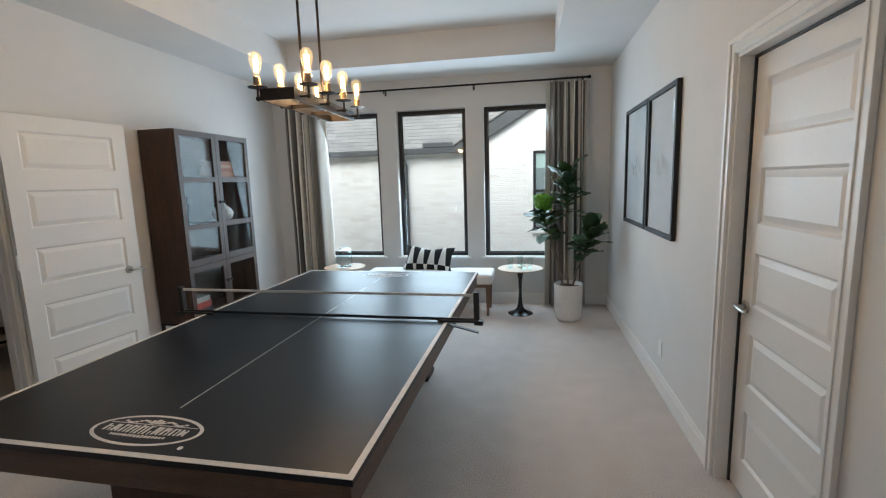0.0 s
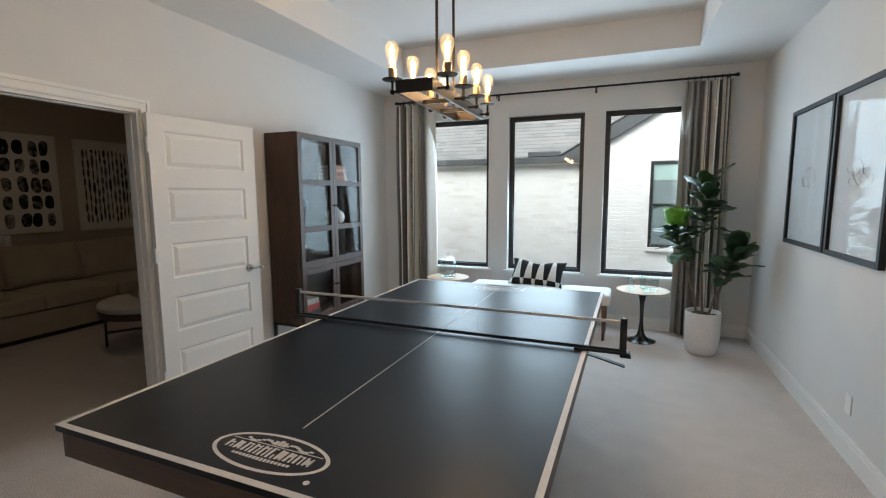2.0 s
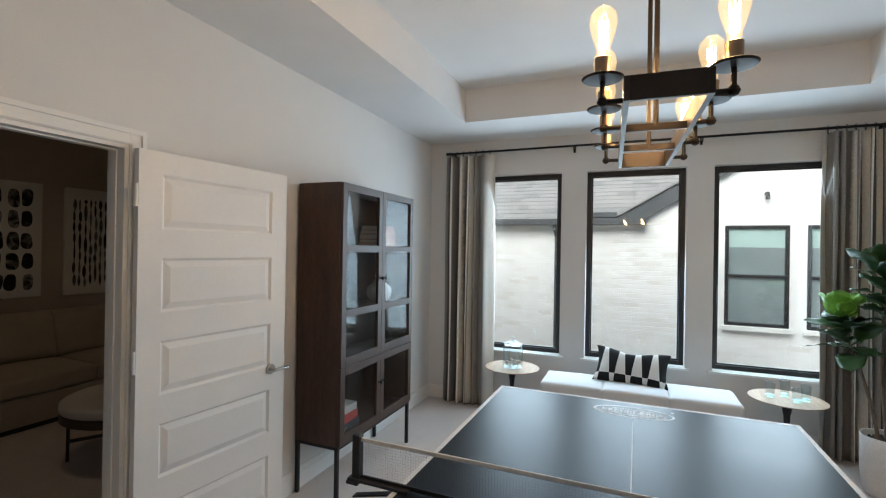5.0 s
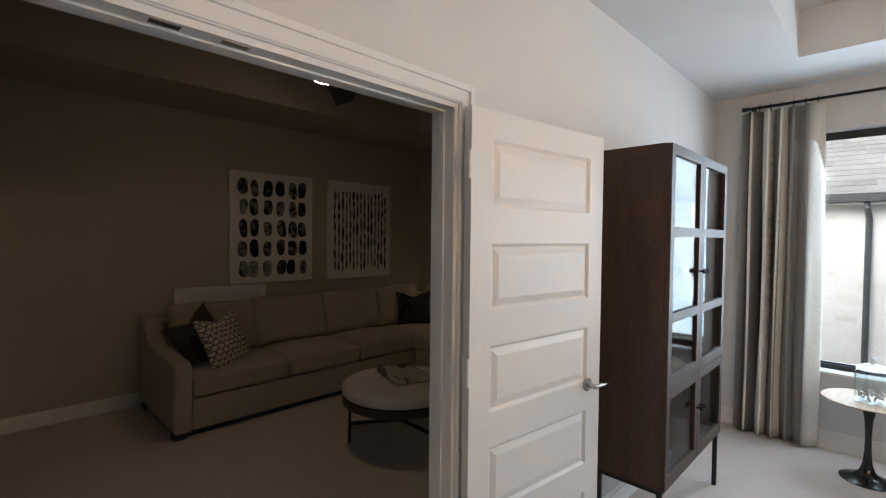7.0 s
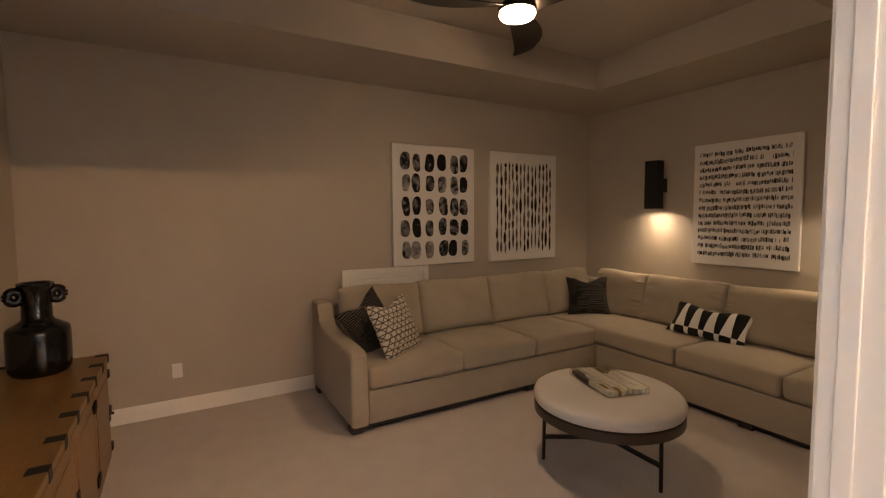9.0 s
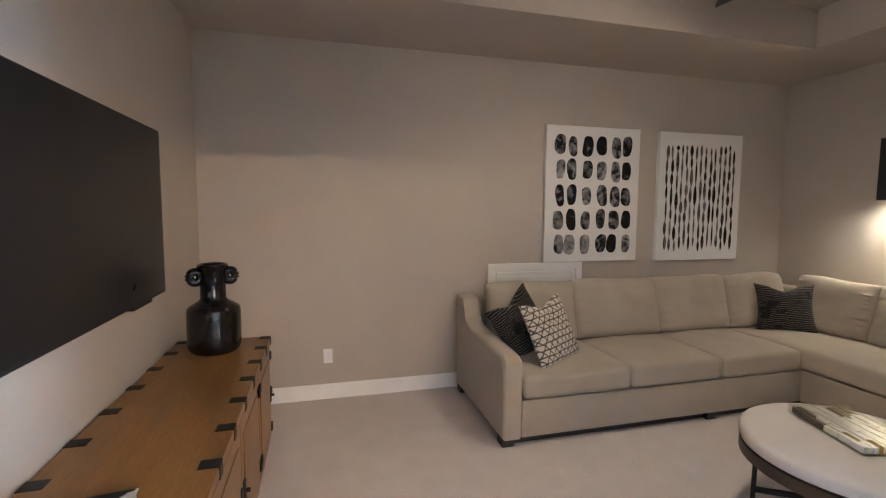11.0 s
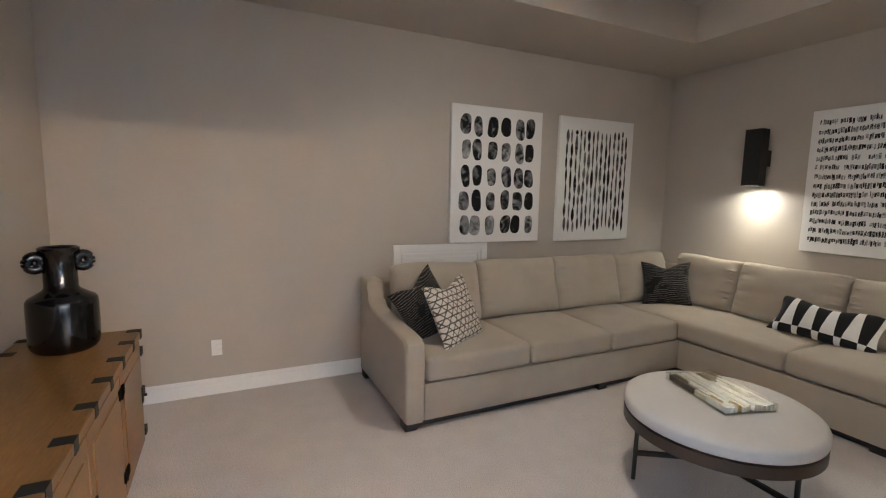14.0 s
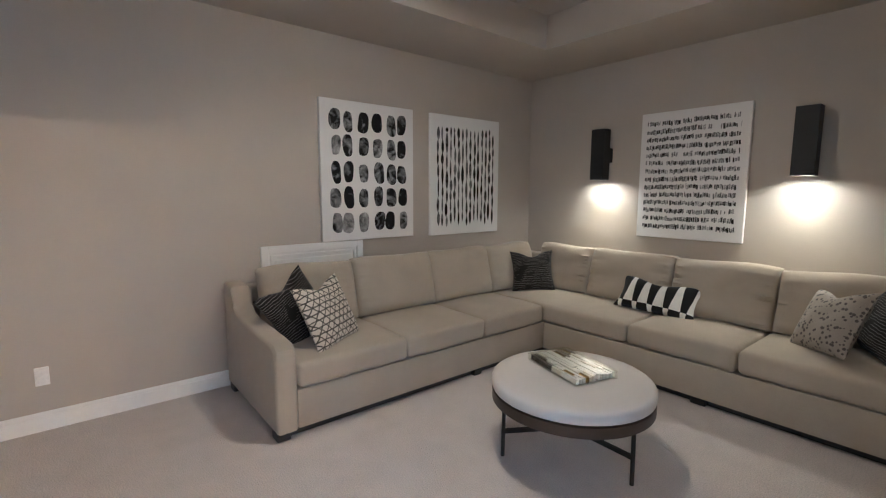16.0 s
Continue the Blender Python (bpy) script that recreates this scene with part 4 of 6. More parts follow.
# cushions
def pattern(name, kind):
    """Cushion covers patterned across their own face."""
    m = mat(name, (0.6, 0.6, 0.6), 0.85, var=0.03, grain=350, gvar=0.12, bump=0.35, dist=0.0015, spec=0.15, sheen=0.1)
    nt = m.node_tree
    tc = [q for q in nt.nodes if q.type == "TEX_COORD"][0]
    sep = nt.nodes.new("ShaderNodeSeparateXYZ")
    nt.links.new(tc.outputs["Object"], sep.inputs[0])

    def op(kind_, a, b=None):
        q = nt.nodes.new("ShaderNodeMath")
        q.operation = kind_
        for i, v in enumerate((a, b)):
            if v is None:
                continue
            if isinstance(v, (int, float)):
                q.inputs[i].default_value = v
            else:
                nt.links.new(v, q.inputs[i])
        return q.outputs[0]

    def mixed(fac, dark, light):
        r = nt.nodes.new("ShaderNodeValToRGB")
        r.color_ramp.interpolation = "CONSTANT" if kind == "blocks" else "LINEAR"
        r.color_ramp.elements[0].color = (*dark, 1)
        r.color_ramp.elements[1].color = (*light, 1)
        r.color_ramp.elements[1].position = 0.5
        nt.links.new(fac, r.inputs[0])
        mul = [q for q in nt.nodes if q.type == "VECT_MATH"][0]
        nt.links.new(r.outputs[0], mul.inputs[0])

    x, y = sep.outputs[0], sep.outputs[1]
    if kind == "blocks":
        col = op("SUBTRACT", op("FLOORED_MODULO", op("ADD", op("MULTIPLY", x, 15.0), 0.2), 2.0), 1.0)
        wedge = op("LESS_THAN", op("ABSOLUTE", col), op("SUBTRACT", 0.5, op("MULTIPLY", y, 1.7)))
        row = op("LESS_THAN", y, -0.095)
        mixed(op("ABSOLUTE", op("SUBTRACT", wedge, row)), (0.012, 0.012, 0.013), (0.72, 0.70, 0.66))
    elif kind == "lines":
        wob = node(nt, "ShaderNodeTexNoise", Scale=5.0, Detail=3.0)
        nt.links.new(tc.outputs["Object"], wob.inputs["Vector"])
        v = op("ADD", op("MULTIPLY", y, 120.0), op("MULTIPLY", wob.outputs[0], 9.0))
        gap = node(nt, "ShaderNodeTexNoise", Scale=9.0, Detail=1.0)
        nt.links.new(tc.outputs["Object"], gap.inputs["Vector"])
        ln = op("MULTIPLY", op("LESS_THAN", op("PINGPONG", v, 1.0), 0.17), op("GREATER_THAN", gap.outputs[0], 0.40))
        mixed(op("MULTIPLY", ln, 0.4), (0.014, 0.013, 0.013), (0.24, 0.215, 0.19))
    elif kind == "net":
        wob = node(nt, "ShaderNodeTexNoise", Scale=11.0, Detail=1.0)
        nt.links.new(tc.outputs["Object"], wob.inputs["Vector"])
        d = op("MULTIPLY", wob.outputs[0], 1.1)
        l1 = op("LESS_THAN", op("PINGPONG", op("ADD", op("MULTIPLY", y, 46.0), d), 1.0), 0.19)
        l2 = op("LESS_THAN", op("PINGPONG", op("ADD", op("ADD", op("MULTIPLY", x, 37.0), op("MULTIPLY", y, 27.0)), d), 1.0), 0.16)
        l3 = op("LESS_THAN", op("PINGPONG", op("ADD", op("SUBTRACT", op("MULTIPLY", x, 37.0), op("MULTIPLY", y, 27.0)), d), 1.0), 0.16)
        mixed(op("SUBTRACT", 0.6, op("MULTIPLY", op("MAXIMUM", l1, op("MAXIMUM", l2, l3)), 0.55)), (0.02, 0.018, 0.018), (0.58, 0.52, 0.44))
    else:
        vor = node(nt, "ShaderNodeTexVoronoi", Scale=38.0)
        nt.links.new(tc.outputs["Object"], vor.inputs["Vector"])
        mixed(op("MULTIPLY", op("GREATER_THAN", vor.outputs["Distance"], 0.35), 0.5), (0.09, 0.08, 0.075), (0.29, 0.255, 0.22))
    return m


M_BLOCKS, M_LINES, M_NET, M_SPOT = pattern("black white block weave", "blocks"), pattern("black pleated cloth", "lines"), pattern("cream net print", "net"), pattern("taupe tufted weave", "spots")


def lean(x, y, z, rz, tilt, roll):
    """A cushion's pose: facing rz, tilted back, rolled on its face."""
    return pose(x, y, z, 0, 0, rz) @ pose(0, 0, 0, tilt, 0, 0) @ pose(0, 0, 0, 0, 0, roll)


def pillow(w, h, t, m4, material, label, seed=0.0):
    n = 22
    bm = bmesh.new()
    sides = []
    for s in (1, -1):
        g = []
        for j in range(n + 1):
            row = []
            for i in range(n + 1):
                u, v = -1 + 2 * i / n, -1 + 2 * j / n
                x = u * w / 2 * (1 - 0.11 * (1 - v * v) * abs(u))
                y = v * h / 2 * (1 - 0.09 * (1 - u * u) * abs(v))
                y -= 0.05 * math.exp(-(u / 0.4) ** 2) * max(0.0, v) ** 3
                z = s * t / 2 * (max(0, (1 - abs(u) ** 2.6) * (1 - abs(v) ** 2.6)) ** 0.55)
                nz = noise.noise(Vector((x * 9 + seed, y * 9, s))) * 0.008 * (1 - max(abs(u), abs(v)) ** 4)
                row.append(bm.verts.new((x, y, z + s * nz)))
            g.append(row)
        sides.append(g)
    for g in sides:
        for j in range(n):
            for i in range(n):
                bm.faces.new((g[j][i], g[j][i + 1], g[j + 1][i + 1], g[j + 1][i]))
    bmesh.ops.remove_doubles(bm, verts=bm.verts, dist=0.0006)
    p = part("throw_pillow", bm, material, None, "", True)
    p.matrix_world = m4
    return tagged(p, label, "pillow", "throw pillows")


pillow(0.62, 0.33, 0.15, lean(-1.07, 5.50, 0.61, -4, 57, -3), M_BLOCKS, "black and white block-patterned lumbar pillow leaning on the bench", 1)


# potted fig
def fig():
    plant = thing("potted_fig", (0.535, 5.16, 0), 0, "tall fiddle-leaf fig in a white cylinder pot", "plant")
    bm = bmesh.new()
    lathe(bm, [(0, 0), (0.105, 0), (0.122, 0.012), (0.136, 0.05), (0.147, 0.15), (0.150, 0.40), (0.146, 0.405), (0.138, 0.40), (0.134, 0.36), (0, 0.355)], 48)
    part("pot", bm, M_POT, plant, "smooth white ceramic pot", True)
    bm = bmesh.new()
    lathe(bm, [(0, 0.375), (0.07, 0.372), (0.132, 0.358), (0.13, 0.35), (0, 0.345)], 28, wobble=0.03)
    for i in range(40):
        a, r = random.random() * 6.28, 0.11 * random.random()
        bmesh.ops.create_icosphere(bm, subdivisions=1, radius=random.uniform(0.01, 0.022), matrix=Matrix.Translation((r * math.cos(a), r * math.sin(a), 0.37)))
    part("soil", bm, M_SOIL, plant, "dark moss and soil", True)
    stems = [[(-0.05, 0, 0.35), (-0.10, -0.02, 0.60), (-0.17, -0.03, 0.85), (-0.25, -0.03, 1.07), (-0.27, -0.02, 1.30)],
             [(0.0, 0.02, 0.35), (-0.03, 0.03, 0.75), (-0.03, 0.02, 1.15), (-0.02, 0.0, 1.62)],
             [(0.04, -0.01, 0.35), (0.08, -0.02, 0.55), (0.17, -0.04, 0.75), (0.24, -0.05, 1.02)]]
    for pts in stems:
        bm = bmesh.new()
        tube(bm, pts, 0.012, 8, 0.006)
        part("stem", bm, M_STEM, plant, "", True)

    def leaf_mesh(length, width, droop, fold):
        bm2 = bmesh.new()
        n, k = 12, 3
        g = []
        for i in range(n + 1):
            s = i / n
            wd = width * (0.20 + 0.8 * math.sin(math.pi * min(1, (s * 0.92) ** 0.75 * 1.02)) ** 0.8) * (1 if s < 0.99 else 0.2)
            if s < 0.12:
                wd = width * 0.12 + wd * s * 3
            if 0.3 < s < 0.5:
                wd *= 0.88
            row = []
            for j in range(-k, k + 1):
                v = j / k
                row.append(bm2.verts.new((v * wd, s * length * (1 - 0.1 * droop), -droop * length * s * s + fold * wd * abs(v) + 0.012 * math.sin(s * 14) * v * v)))
            g.append(row)
        for i in range(n):
            for j in range(2 * k):
                f = bm2.faces.new((g[i][j], g[i][j + 1], g[i + 1][j + 1], g[i + 1][j]))
                f.smooth = True
        top = list(bm2.faces)
        ex = bmesh.ops.extrude_face_region(bm2, geom=top)
        bmesh.ops.translate(bm2, verts=[v for v in ex["geom"] if isinstance(v, bmesh.types.BMVert)], vec=(0, 0, -0.0015))
        bmesh.ops.recalc_face_normals(bm2, faces=bm2.faces)
        me = bpy.data.meshes.new("leaf")
        bm2.to_mesh(me)
        bm2.free()
        return me

    shapes = [leaf_mesh(0.30, 0.098, 0.2, 0.22), leaf_mesh(0.26, 0.092, 0.35, 0.18), leaf_mesh(0.22, 0.078, 0.1, 0.28), leaf_mesh(0.32, 0.10, 0.4, 0.15)]
    young = leaf_mesh(0.21, 0.09, 0.05, 0.3)
    for me in shapes:
        me.materials.append(M_LEAF)
    young.materials.append(M_YOUNG)
    rng = random.Random(12)

    def place(p, az, pitch, me, k=1.0):
        ob = new("leaf", me)
        ob.parent = plant
        ob.matrix_local = Matrix.Translation(p) @ pose(0, 0, 0, 0, 0, az) @ pose(0, 0, 0, pitch, rng.uniform(-18, 18), 0) @ Matrix.Diagonal((k, k, k, 1))

    def crown(pts, z0, z1, count, lo, hi, k, meshes):
        for i in range(count):
            s = i / max(count - 1, 1)
            z = z0 + (z1 - z0) * s
            for a, b in zip(pts, pts[1:]):
                if a[2] <= z <= b[2] + 1e-6:
                    q = (z - a[2]) / (b[2] - a[2])
                    p = tuple(a[c] + q * (b[c] - a[c]) for c in range(3))
                    break
            place(p, i * 137.5 + rng.uniform(-20, 20), lo + (hi - lo) * s + rng.uniform(-10, 10), rng.choice(meshes), k * rng.uniform(0.85, 1.1))

    crown(stems[1], 1.12, 1.56, 24, 6, 70, 0.84, shapes)
    crown(stems[2], 0.70, 0.98, 20, 8, 70, 0.84, shapes)
    crown(stems[0], 0.92, 1.14, 15, 4, 46, 0.82, shapes)
    for az, up in ((10, 70), (80, 58), (150, 66), (215, 55), (290, 62)):
        place((-0.265, -0.02, 1.17), az, up, young, 1.05)


fig()


# pictures on the white wall
M_INK = mat("faint pencil", (0.25, 0.26, 0.28), 0.8)
M_PGLASS = glass("picture glass", (0.97, 0.98, 0.98), ior=1.25, rough=0.04, graze=0.22)


def framed(y0, y1, z0, z1, seed):
    f = thing("picture_frame", (0, 0, 0), 0, "faint line drawing under glass in a black frame", "picture", "pair of framed drawings")
    w, d = 0.032, 0.03
    x1 = EAST - 0.002
    x0 = x1 - d
    part("frame", boxes((x0, x1, y0, y0 + w, z0, z1), (x0, x1, y1 - w, y1, z0, z1), (x0, x1, y0 + w, y1 - w, z0, z0 + w), (x0, x1, y0 + w, y1 - w, z1 - w, z1), bev=0.002), M_BLACK, f, "black wooden frame")
    sheet = part("drawing", boxes((x1 - 0.01, x1 - 0.004, y0 + w, y1 - w, z0 + w, z1 - w)), M_PAPER, f, "white paper with a faint sketch")
    rng = random.Random(seed)
    bm2 = bmesh.new()
    cy, cz = (y0 + y1) / 2, (z0 + z1) / 2
    for k in range(7):
        a0, r0, r1 = rng.random() * 6.28, rng.uniform(0.03, 0.11), rng.uniform(0.02, 0.06)
        oy, oz = cy + rng.uniform(-0.07, 0.09), cz + rng.uniform(-0.06, 0.05)
        pts = [(x1 - 0.0112, oy + r0 * math.cos(a0 + t * 0.35), oz + r1 * math.sin(a0 + t * 0.35 + 0.4)) for t in range(rng.randint(6, 15))]
        tube(bm2, pts, 0.0011, 4)
    part("pencil_lines", bm2, M_INK, sheet)
    g = part("pane", boxes((x0 + 0.012, x0 + 0.014, y0 + w, y1 - w, z0 + w, z1 - w)), M_PGLASS, f)
    g.visible_shadow = False


framed(4.02, 4.80, 1.108, 2.115, 3)
framed(3.298, 3.995, 1.108, 2.115, 9)


def outlet(m4, label):
    o = thing("wall_outlet", label=label, category="outlet", group="wall outlets")
    part("plate", boxes((-0.035, 0.035, -0.006, 0, -0.0575, 0.0575), bev=0.002), M_PLATE, o)
    for z in (-0.021, 0.021):
        part("socket", boxes((-0.017, 0.017, -0.0075, -0.006, z - 0.014, z + 0.014), bev=0.0007), M_PLATE, o)
    o.matrix_world = m4


outlet(pose(EAST, 3.524, 0.31, 0, 0, -90), "white wall outlet plate low on the white wall")
spk = thing("ceiling_speaker", (0.0, 4.2, TRAY), 0, "round white in-ceiling speaker grille", "speaker")
bm = bmesh.new()
lathe(bm, [(0, -0.006), (0.095, -0.006), (0.115, -0.005), (0.12, 0), (0, 0)], 40)
part("grille", bm, mat("speaker mesh", (0.50, 0.49, 0.48), 0.8, grain=500, gvar=0.3), spk, "", True)


# ---- lounge ----
def sofa():
    s = thing("sectional_sofa", label="oatmeal linen corner sectional sofa with loose cushions", category="sofa")
    xb, xf, yl, yb, yf, xe = -6.86, -5.84, 2.31, 5.74, 4.76, -3.36
    # arm: side outline pushed through its width
    bm = bmesh.new()
    outline = [(xf + 0.01, 0.055), (xf + 0.015, 0.50), (xf + 0.005, 0.56), (xf - 0.03, 0.588), (xf - 0.12, 0.598), (xf - 0.35, 0.607), (xf - 0.60, 0.617), (xf - 0.74, 0.638), (xf - 0.80, 0.68), (xf - 0.825, 0.76), (xf - 0.85, 0.80), (xf - 0.89, 0.812), (xb, 0.812), (xb, 0.055)]
    n = len(outline)
    mid_x = (xb + xf) / 2
    loops = []
    for y, inset in ((0.0, 0.024), (0.005, 0.010), (0.018, 0.0), (0.117, 0.0), (0.130, 0.010), (0.135, 0.024)):
        loops.append([bm.verts.new((x + math.copysign(inset, mid_x - x), yl + y, z + (inset if z < 0.1 else -inset))) for x, z in outline])
    for la, lb in zip(loops, loops[1:]):
        for i in range(n):
            bm.faces.new((la[i], la[(i + 1) % n], lb[(i + 1) % n], lb[i]))
    bm.faces.new(loops[0])
    bm.faces.new(loops[-1])
    part("arm", bm, M_SOFA, s, "", True)
    bm = bmesh.new()
    box(bm, xe - 0.135, xe, yf - 0.01, yb, 0.055, 0.62, bev=0.02, seg=3)
    part("arm", bm, M_SOFA, s, "", True)
    bm = bmesh.new()
    box(bm, xb, xf, yl + 0.137, yb, 0.055, 0.298, bev=0.008)
    part("base", bm, M_SOFA, s, "", True)
    bm = bmesh.new()
    box(bm, xf + 0.002, xe - 0.137, yf, yb, 0.055, 0.298, bev=0.008)
    part("base", bm, M_SOFA, s, "", True)
    bm = bmesh.new()
    box(bm, xb, xb + 0.16, yl + 0.137, yb, 0.300, 0.79, bev=0.03, seg=3)
    part("back_frame", bm, M_SOFA, s, "", True)
    bm = bmesh.new()
    box(bm, xb + 0.162, xe - 0.137, yb - 0.16, yb, 0.300, 0.79, bev=0.03, seg=3)
    part("back_frame", bm, M_SOFA, s, "", True)

    # black blocks added under the base to draw its dark line of shade
    part("plinth_or_shade", boxes((xb + 0.03, xf - 0.05, yl + 0.1, yb - 0.03, 0.002, 0.054)), M_BLKPLASTIC, s, "black block in place of the shade under the sofa")
    part("plinth_or_shade", boxes((xf - 0.048, xe - 0.06, yf + 0.06, yb - 0.03, 0.002, 0.054)), M_BLKPLASTIC, s, "black block in place of the shade under the sofa")

    def seat(x0, x1, y0, y1, k):
        q = bmesh.new()
        rbox(q, (x1 - x0 - 0.004, y1 - y0 - 0.004, 0.162), 0.036, ((x0 + x1) / 2, (y0 + y1) / 2, 0.384), dome=0.030, lump=0.008, seed=k)
        part("seat_cushion", q, M_SOFA, s, "", True)

    xs0 = xb + 0.165
    for k, (a, b) in enumerate(((2.45, 3.245), (3.245, 4.005), (4.005, 4.745))):
        seat(xs0, xf + 0.02, a, b, k)
    for k, (a, b) in enumerate(((xs0, -5.04), (-5.04, -4.275), (-4.275, -3.50))):
        seat(a, b, yf - 0.012, yb - 0.165, 5 + k)

    def back(cx, cy, w, rz, k, h=0.475):
        """A loose back cushion: full in the middle, sewn to a seam round its edge and gathered at the sides."""
        q = bmesh.new()
        nu, nv = 44, 30
        turn = Matrix.Translation((cx, cy, 0.455 + h / 2)) @ Matrix.Rotation(radians(rz), 4, "Z") @ Matrix.Rotation(radians(-13), 4, "X")
        for side in (-1, 1):
            g = []
            for j in range(nv + 1):
                row = []
                for i in range(nu + 1):
                    u, v = -1 + 2 * i / nu, -1 + 2 * j / nv
                    full = max(0.0, (1 - abs(u) ** 5) * (1 - abs(v) ** 6)) ** 0.42
                    x = u * (w / 2 + 0.008) * (1 - 0.015 * (1 - v * v))
                    z = v * h / 2 + 0.018 * (1 - u * u) * max(0.0, v) - 0.010 * math.sin(3 * u + k) * max(0.0, v)
                    near = math.exp(-((1 - abs(u)) / 0.14)) * min(1.0, 6 * (1 - abs(u)))
                    crease = (0.035 if k < 7 else 0.085) * near * noise.noise(Vector((k * 5 + u, v * 9, side)))
                    soft = 0.012 * full * noise.noise(Vector((u * 2.2 + k, v * 2, k * 3)))
                    y = side * (0.118 * full * (1 - 0.10 * v) + crease + soft)
                    row.append(q.verts.new(turn @ Vector((x, y, z))))
                g.append(row)
            for j in range(nv):
                for i in range(nu):
                    q.faces.new((g[j][i], g[j][i + 1], g[j + 1][i + 1], g[j + 1][i]))
        bmesh.ops.remove_doubles(q, verts=q.verts, dist=0.0006)
        bmesh.ops.recalc_face_normals(q, faces=q.faces)
        part("back_cushion", q, M_SOFA, s, "plump loose back cushion", True)

    for k, (a, b) in enumerate(((2.47, 3.214), (3.214, 4.0), (4.0, 4.73), (4.73, 5.40))):
        back(xb + 0.305, (a + b) / 2, b - a, 90, k)
    for k, (a, b) in enumerate(((-6.42, -5.79), (-5.79, -5.0), (-5.0, -4.25), (-4.25, -3.5))):
        back((a + b) / 2, yb - 0.305, b - a, 0, 7 + k)
    for x, y in ((xf - 0.06, yl + 0.05), (xb + 0.06, yl + 0.05), (xf - 0.06, 3.95), (xf + 0.06, yf + 0.06), (-4.5, yf + 0.06), (xe - 0.06, yf + 0.06), (xe - 0.06, yb - 0.06), (xb + 0.06, yb - 0.06)):
        part("foot", boxes((x - 0.05, x + 0.05, y - 0.04, y + 0.04, 0, 0.055), bev=0.004), M_BLKPLASTIC, s, "low black block foot")


sofa()
pillow(0.50, 0.47, 0.15, lean(-6.31, 2.64, 0.665, 112, 68, 22), M_LINES, "black pleated pillow with fine pale lines against the arm", 2)
pillow(0.49, 0.47, 0.15, lean(-6.10, 2.775, 0.665, 118, 66, 4), M_NET, "cream pillow with a black net print", 3)
pillow(0.44, 0.42, 0.14, lean(-6.28, 5.12, 0.675, 50, 70, 2), M_LINES, "black pleated pillow with fine pale lines in the corner", 4)
pillow(0.69, 0.31, 0.14, lean(-5.05, 5.26, 0.60, 2, 57, -3), M_BLOCKS, "black and white block-patterned lumbar pillow on the sofa", 5)
pillow(0.47, 0.45, 0.16, lean(-3.89, 5.12, 0.675, -47, 62, 10), M_SPOT, "taupe tufted pillow on the sofa", 6)
pillow(0.50, 0.47, 0.15, lean(-3.64, 5.27, 0.70, -55, 68, -4), M_LINES, "black pleated pillow by the far sofa arm", 7)


def ottoman():
    o = thing("ottoman", (-4.726, 3.592, 0), 0, "round cream upholstered ottoman on a dark metal and wood base", "ottoman")
    r = 0.446
    bm = bmesh.new()
    lathe(bm, [(0, 0.381), (r - 0.014, 0.381), (r - 0.003, 0.387), (r, 0.398), (r, 0.428), (r - 0.006, 0.442), (r - 0.022, 0.452), (r - 0.08, 0.457), (0, 0.46)], 72)
    part("cushion", bm, M_OTTO, o, "cream linen padded top", True)
    bm = bmesh.new()
    lathe(bm, [(0, 0.314), (r - 0.012, 0.314), (r - 0.002, 0.319), (r - 0.002, 0.374), (r - 0.012, 0.379), (0, 0.379)], 72)
    part("rim", bm, mat("dark ottoman wood", (0.05, 0.03, 0.019), 0.45, var=0.2), o, "dark brown wooden rim", True)
    for k in range(3):
        a = radians(238 + 120 * k)
        x, y = 0.39 * math.cos(a), 0.39 * math.sin(a)
        bm = bmesh.new()
        tube(bm, [(x, y, 0), (x * 0.99, y * 0.99, 0.314)], 0.011, 10)
        part("leg", bm, M_BLACK, o, "slim black metal leg", True)
    for k in range(3):
        a = radians(238 + 120 * k)
        bm = boxes((0.0, 0.387, -0.010, 0.010, 0.135 + 0.001 * k, 0.157 + 0.001 * k))
        bmesh.ops.rotate(bm, verts=bm.verts, matrix=Matrix.Rotation(a, 3, "Z"))
        part("stretcher", bm, M_BLACK, o)


ottoman()
tray = thing("acrylic_tray", (-4.778, 3.655, 0.461), -15.8, "clear acrylic box of white, gold and black strips on the ottoman", "tray")
M_ACR = glass("clear acrylic", (0.97, 0.97, 0.95), ior=1.45)
part("case", boxes((-0.24, 0.24, -0.155, -0.15, 0.0, 0.045), (-0.24, 0.24, 0.15, 0.155, 0.0, 0.045), (-0.24, -0.235, -0.15, 0.15, 0.0, 0.045), (0.235, 0.24, -0.15, 0.15, 0.0, 0.045), (-0.235, 0.235, -0.15, 0.15, 0.0, 0.004), (-0.235, 0.235, -0.15, 0.15, 0.042, 0.045)), M_ACR, tray, "clear acrylic walls")
rng = random.Random(31)
strip_mats = [mat("ivory strip", (0.72, 0.68, 0.58), 0.3), mat("gold strip", (0.75, 0.52, 0.16), 0.25, 0.9), mat("dark strip", (0.05, 0.035, 0.025), 0.35), mat("white strip", (0.8, 0.8, 0.78), 0.3)]
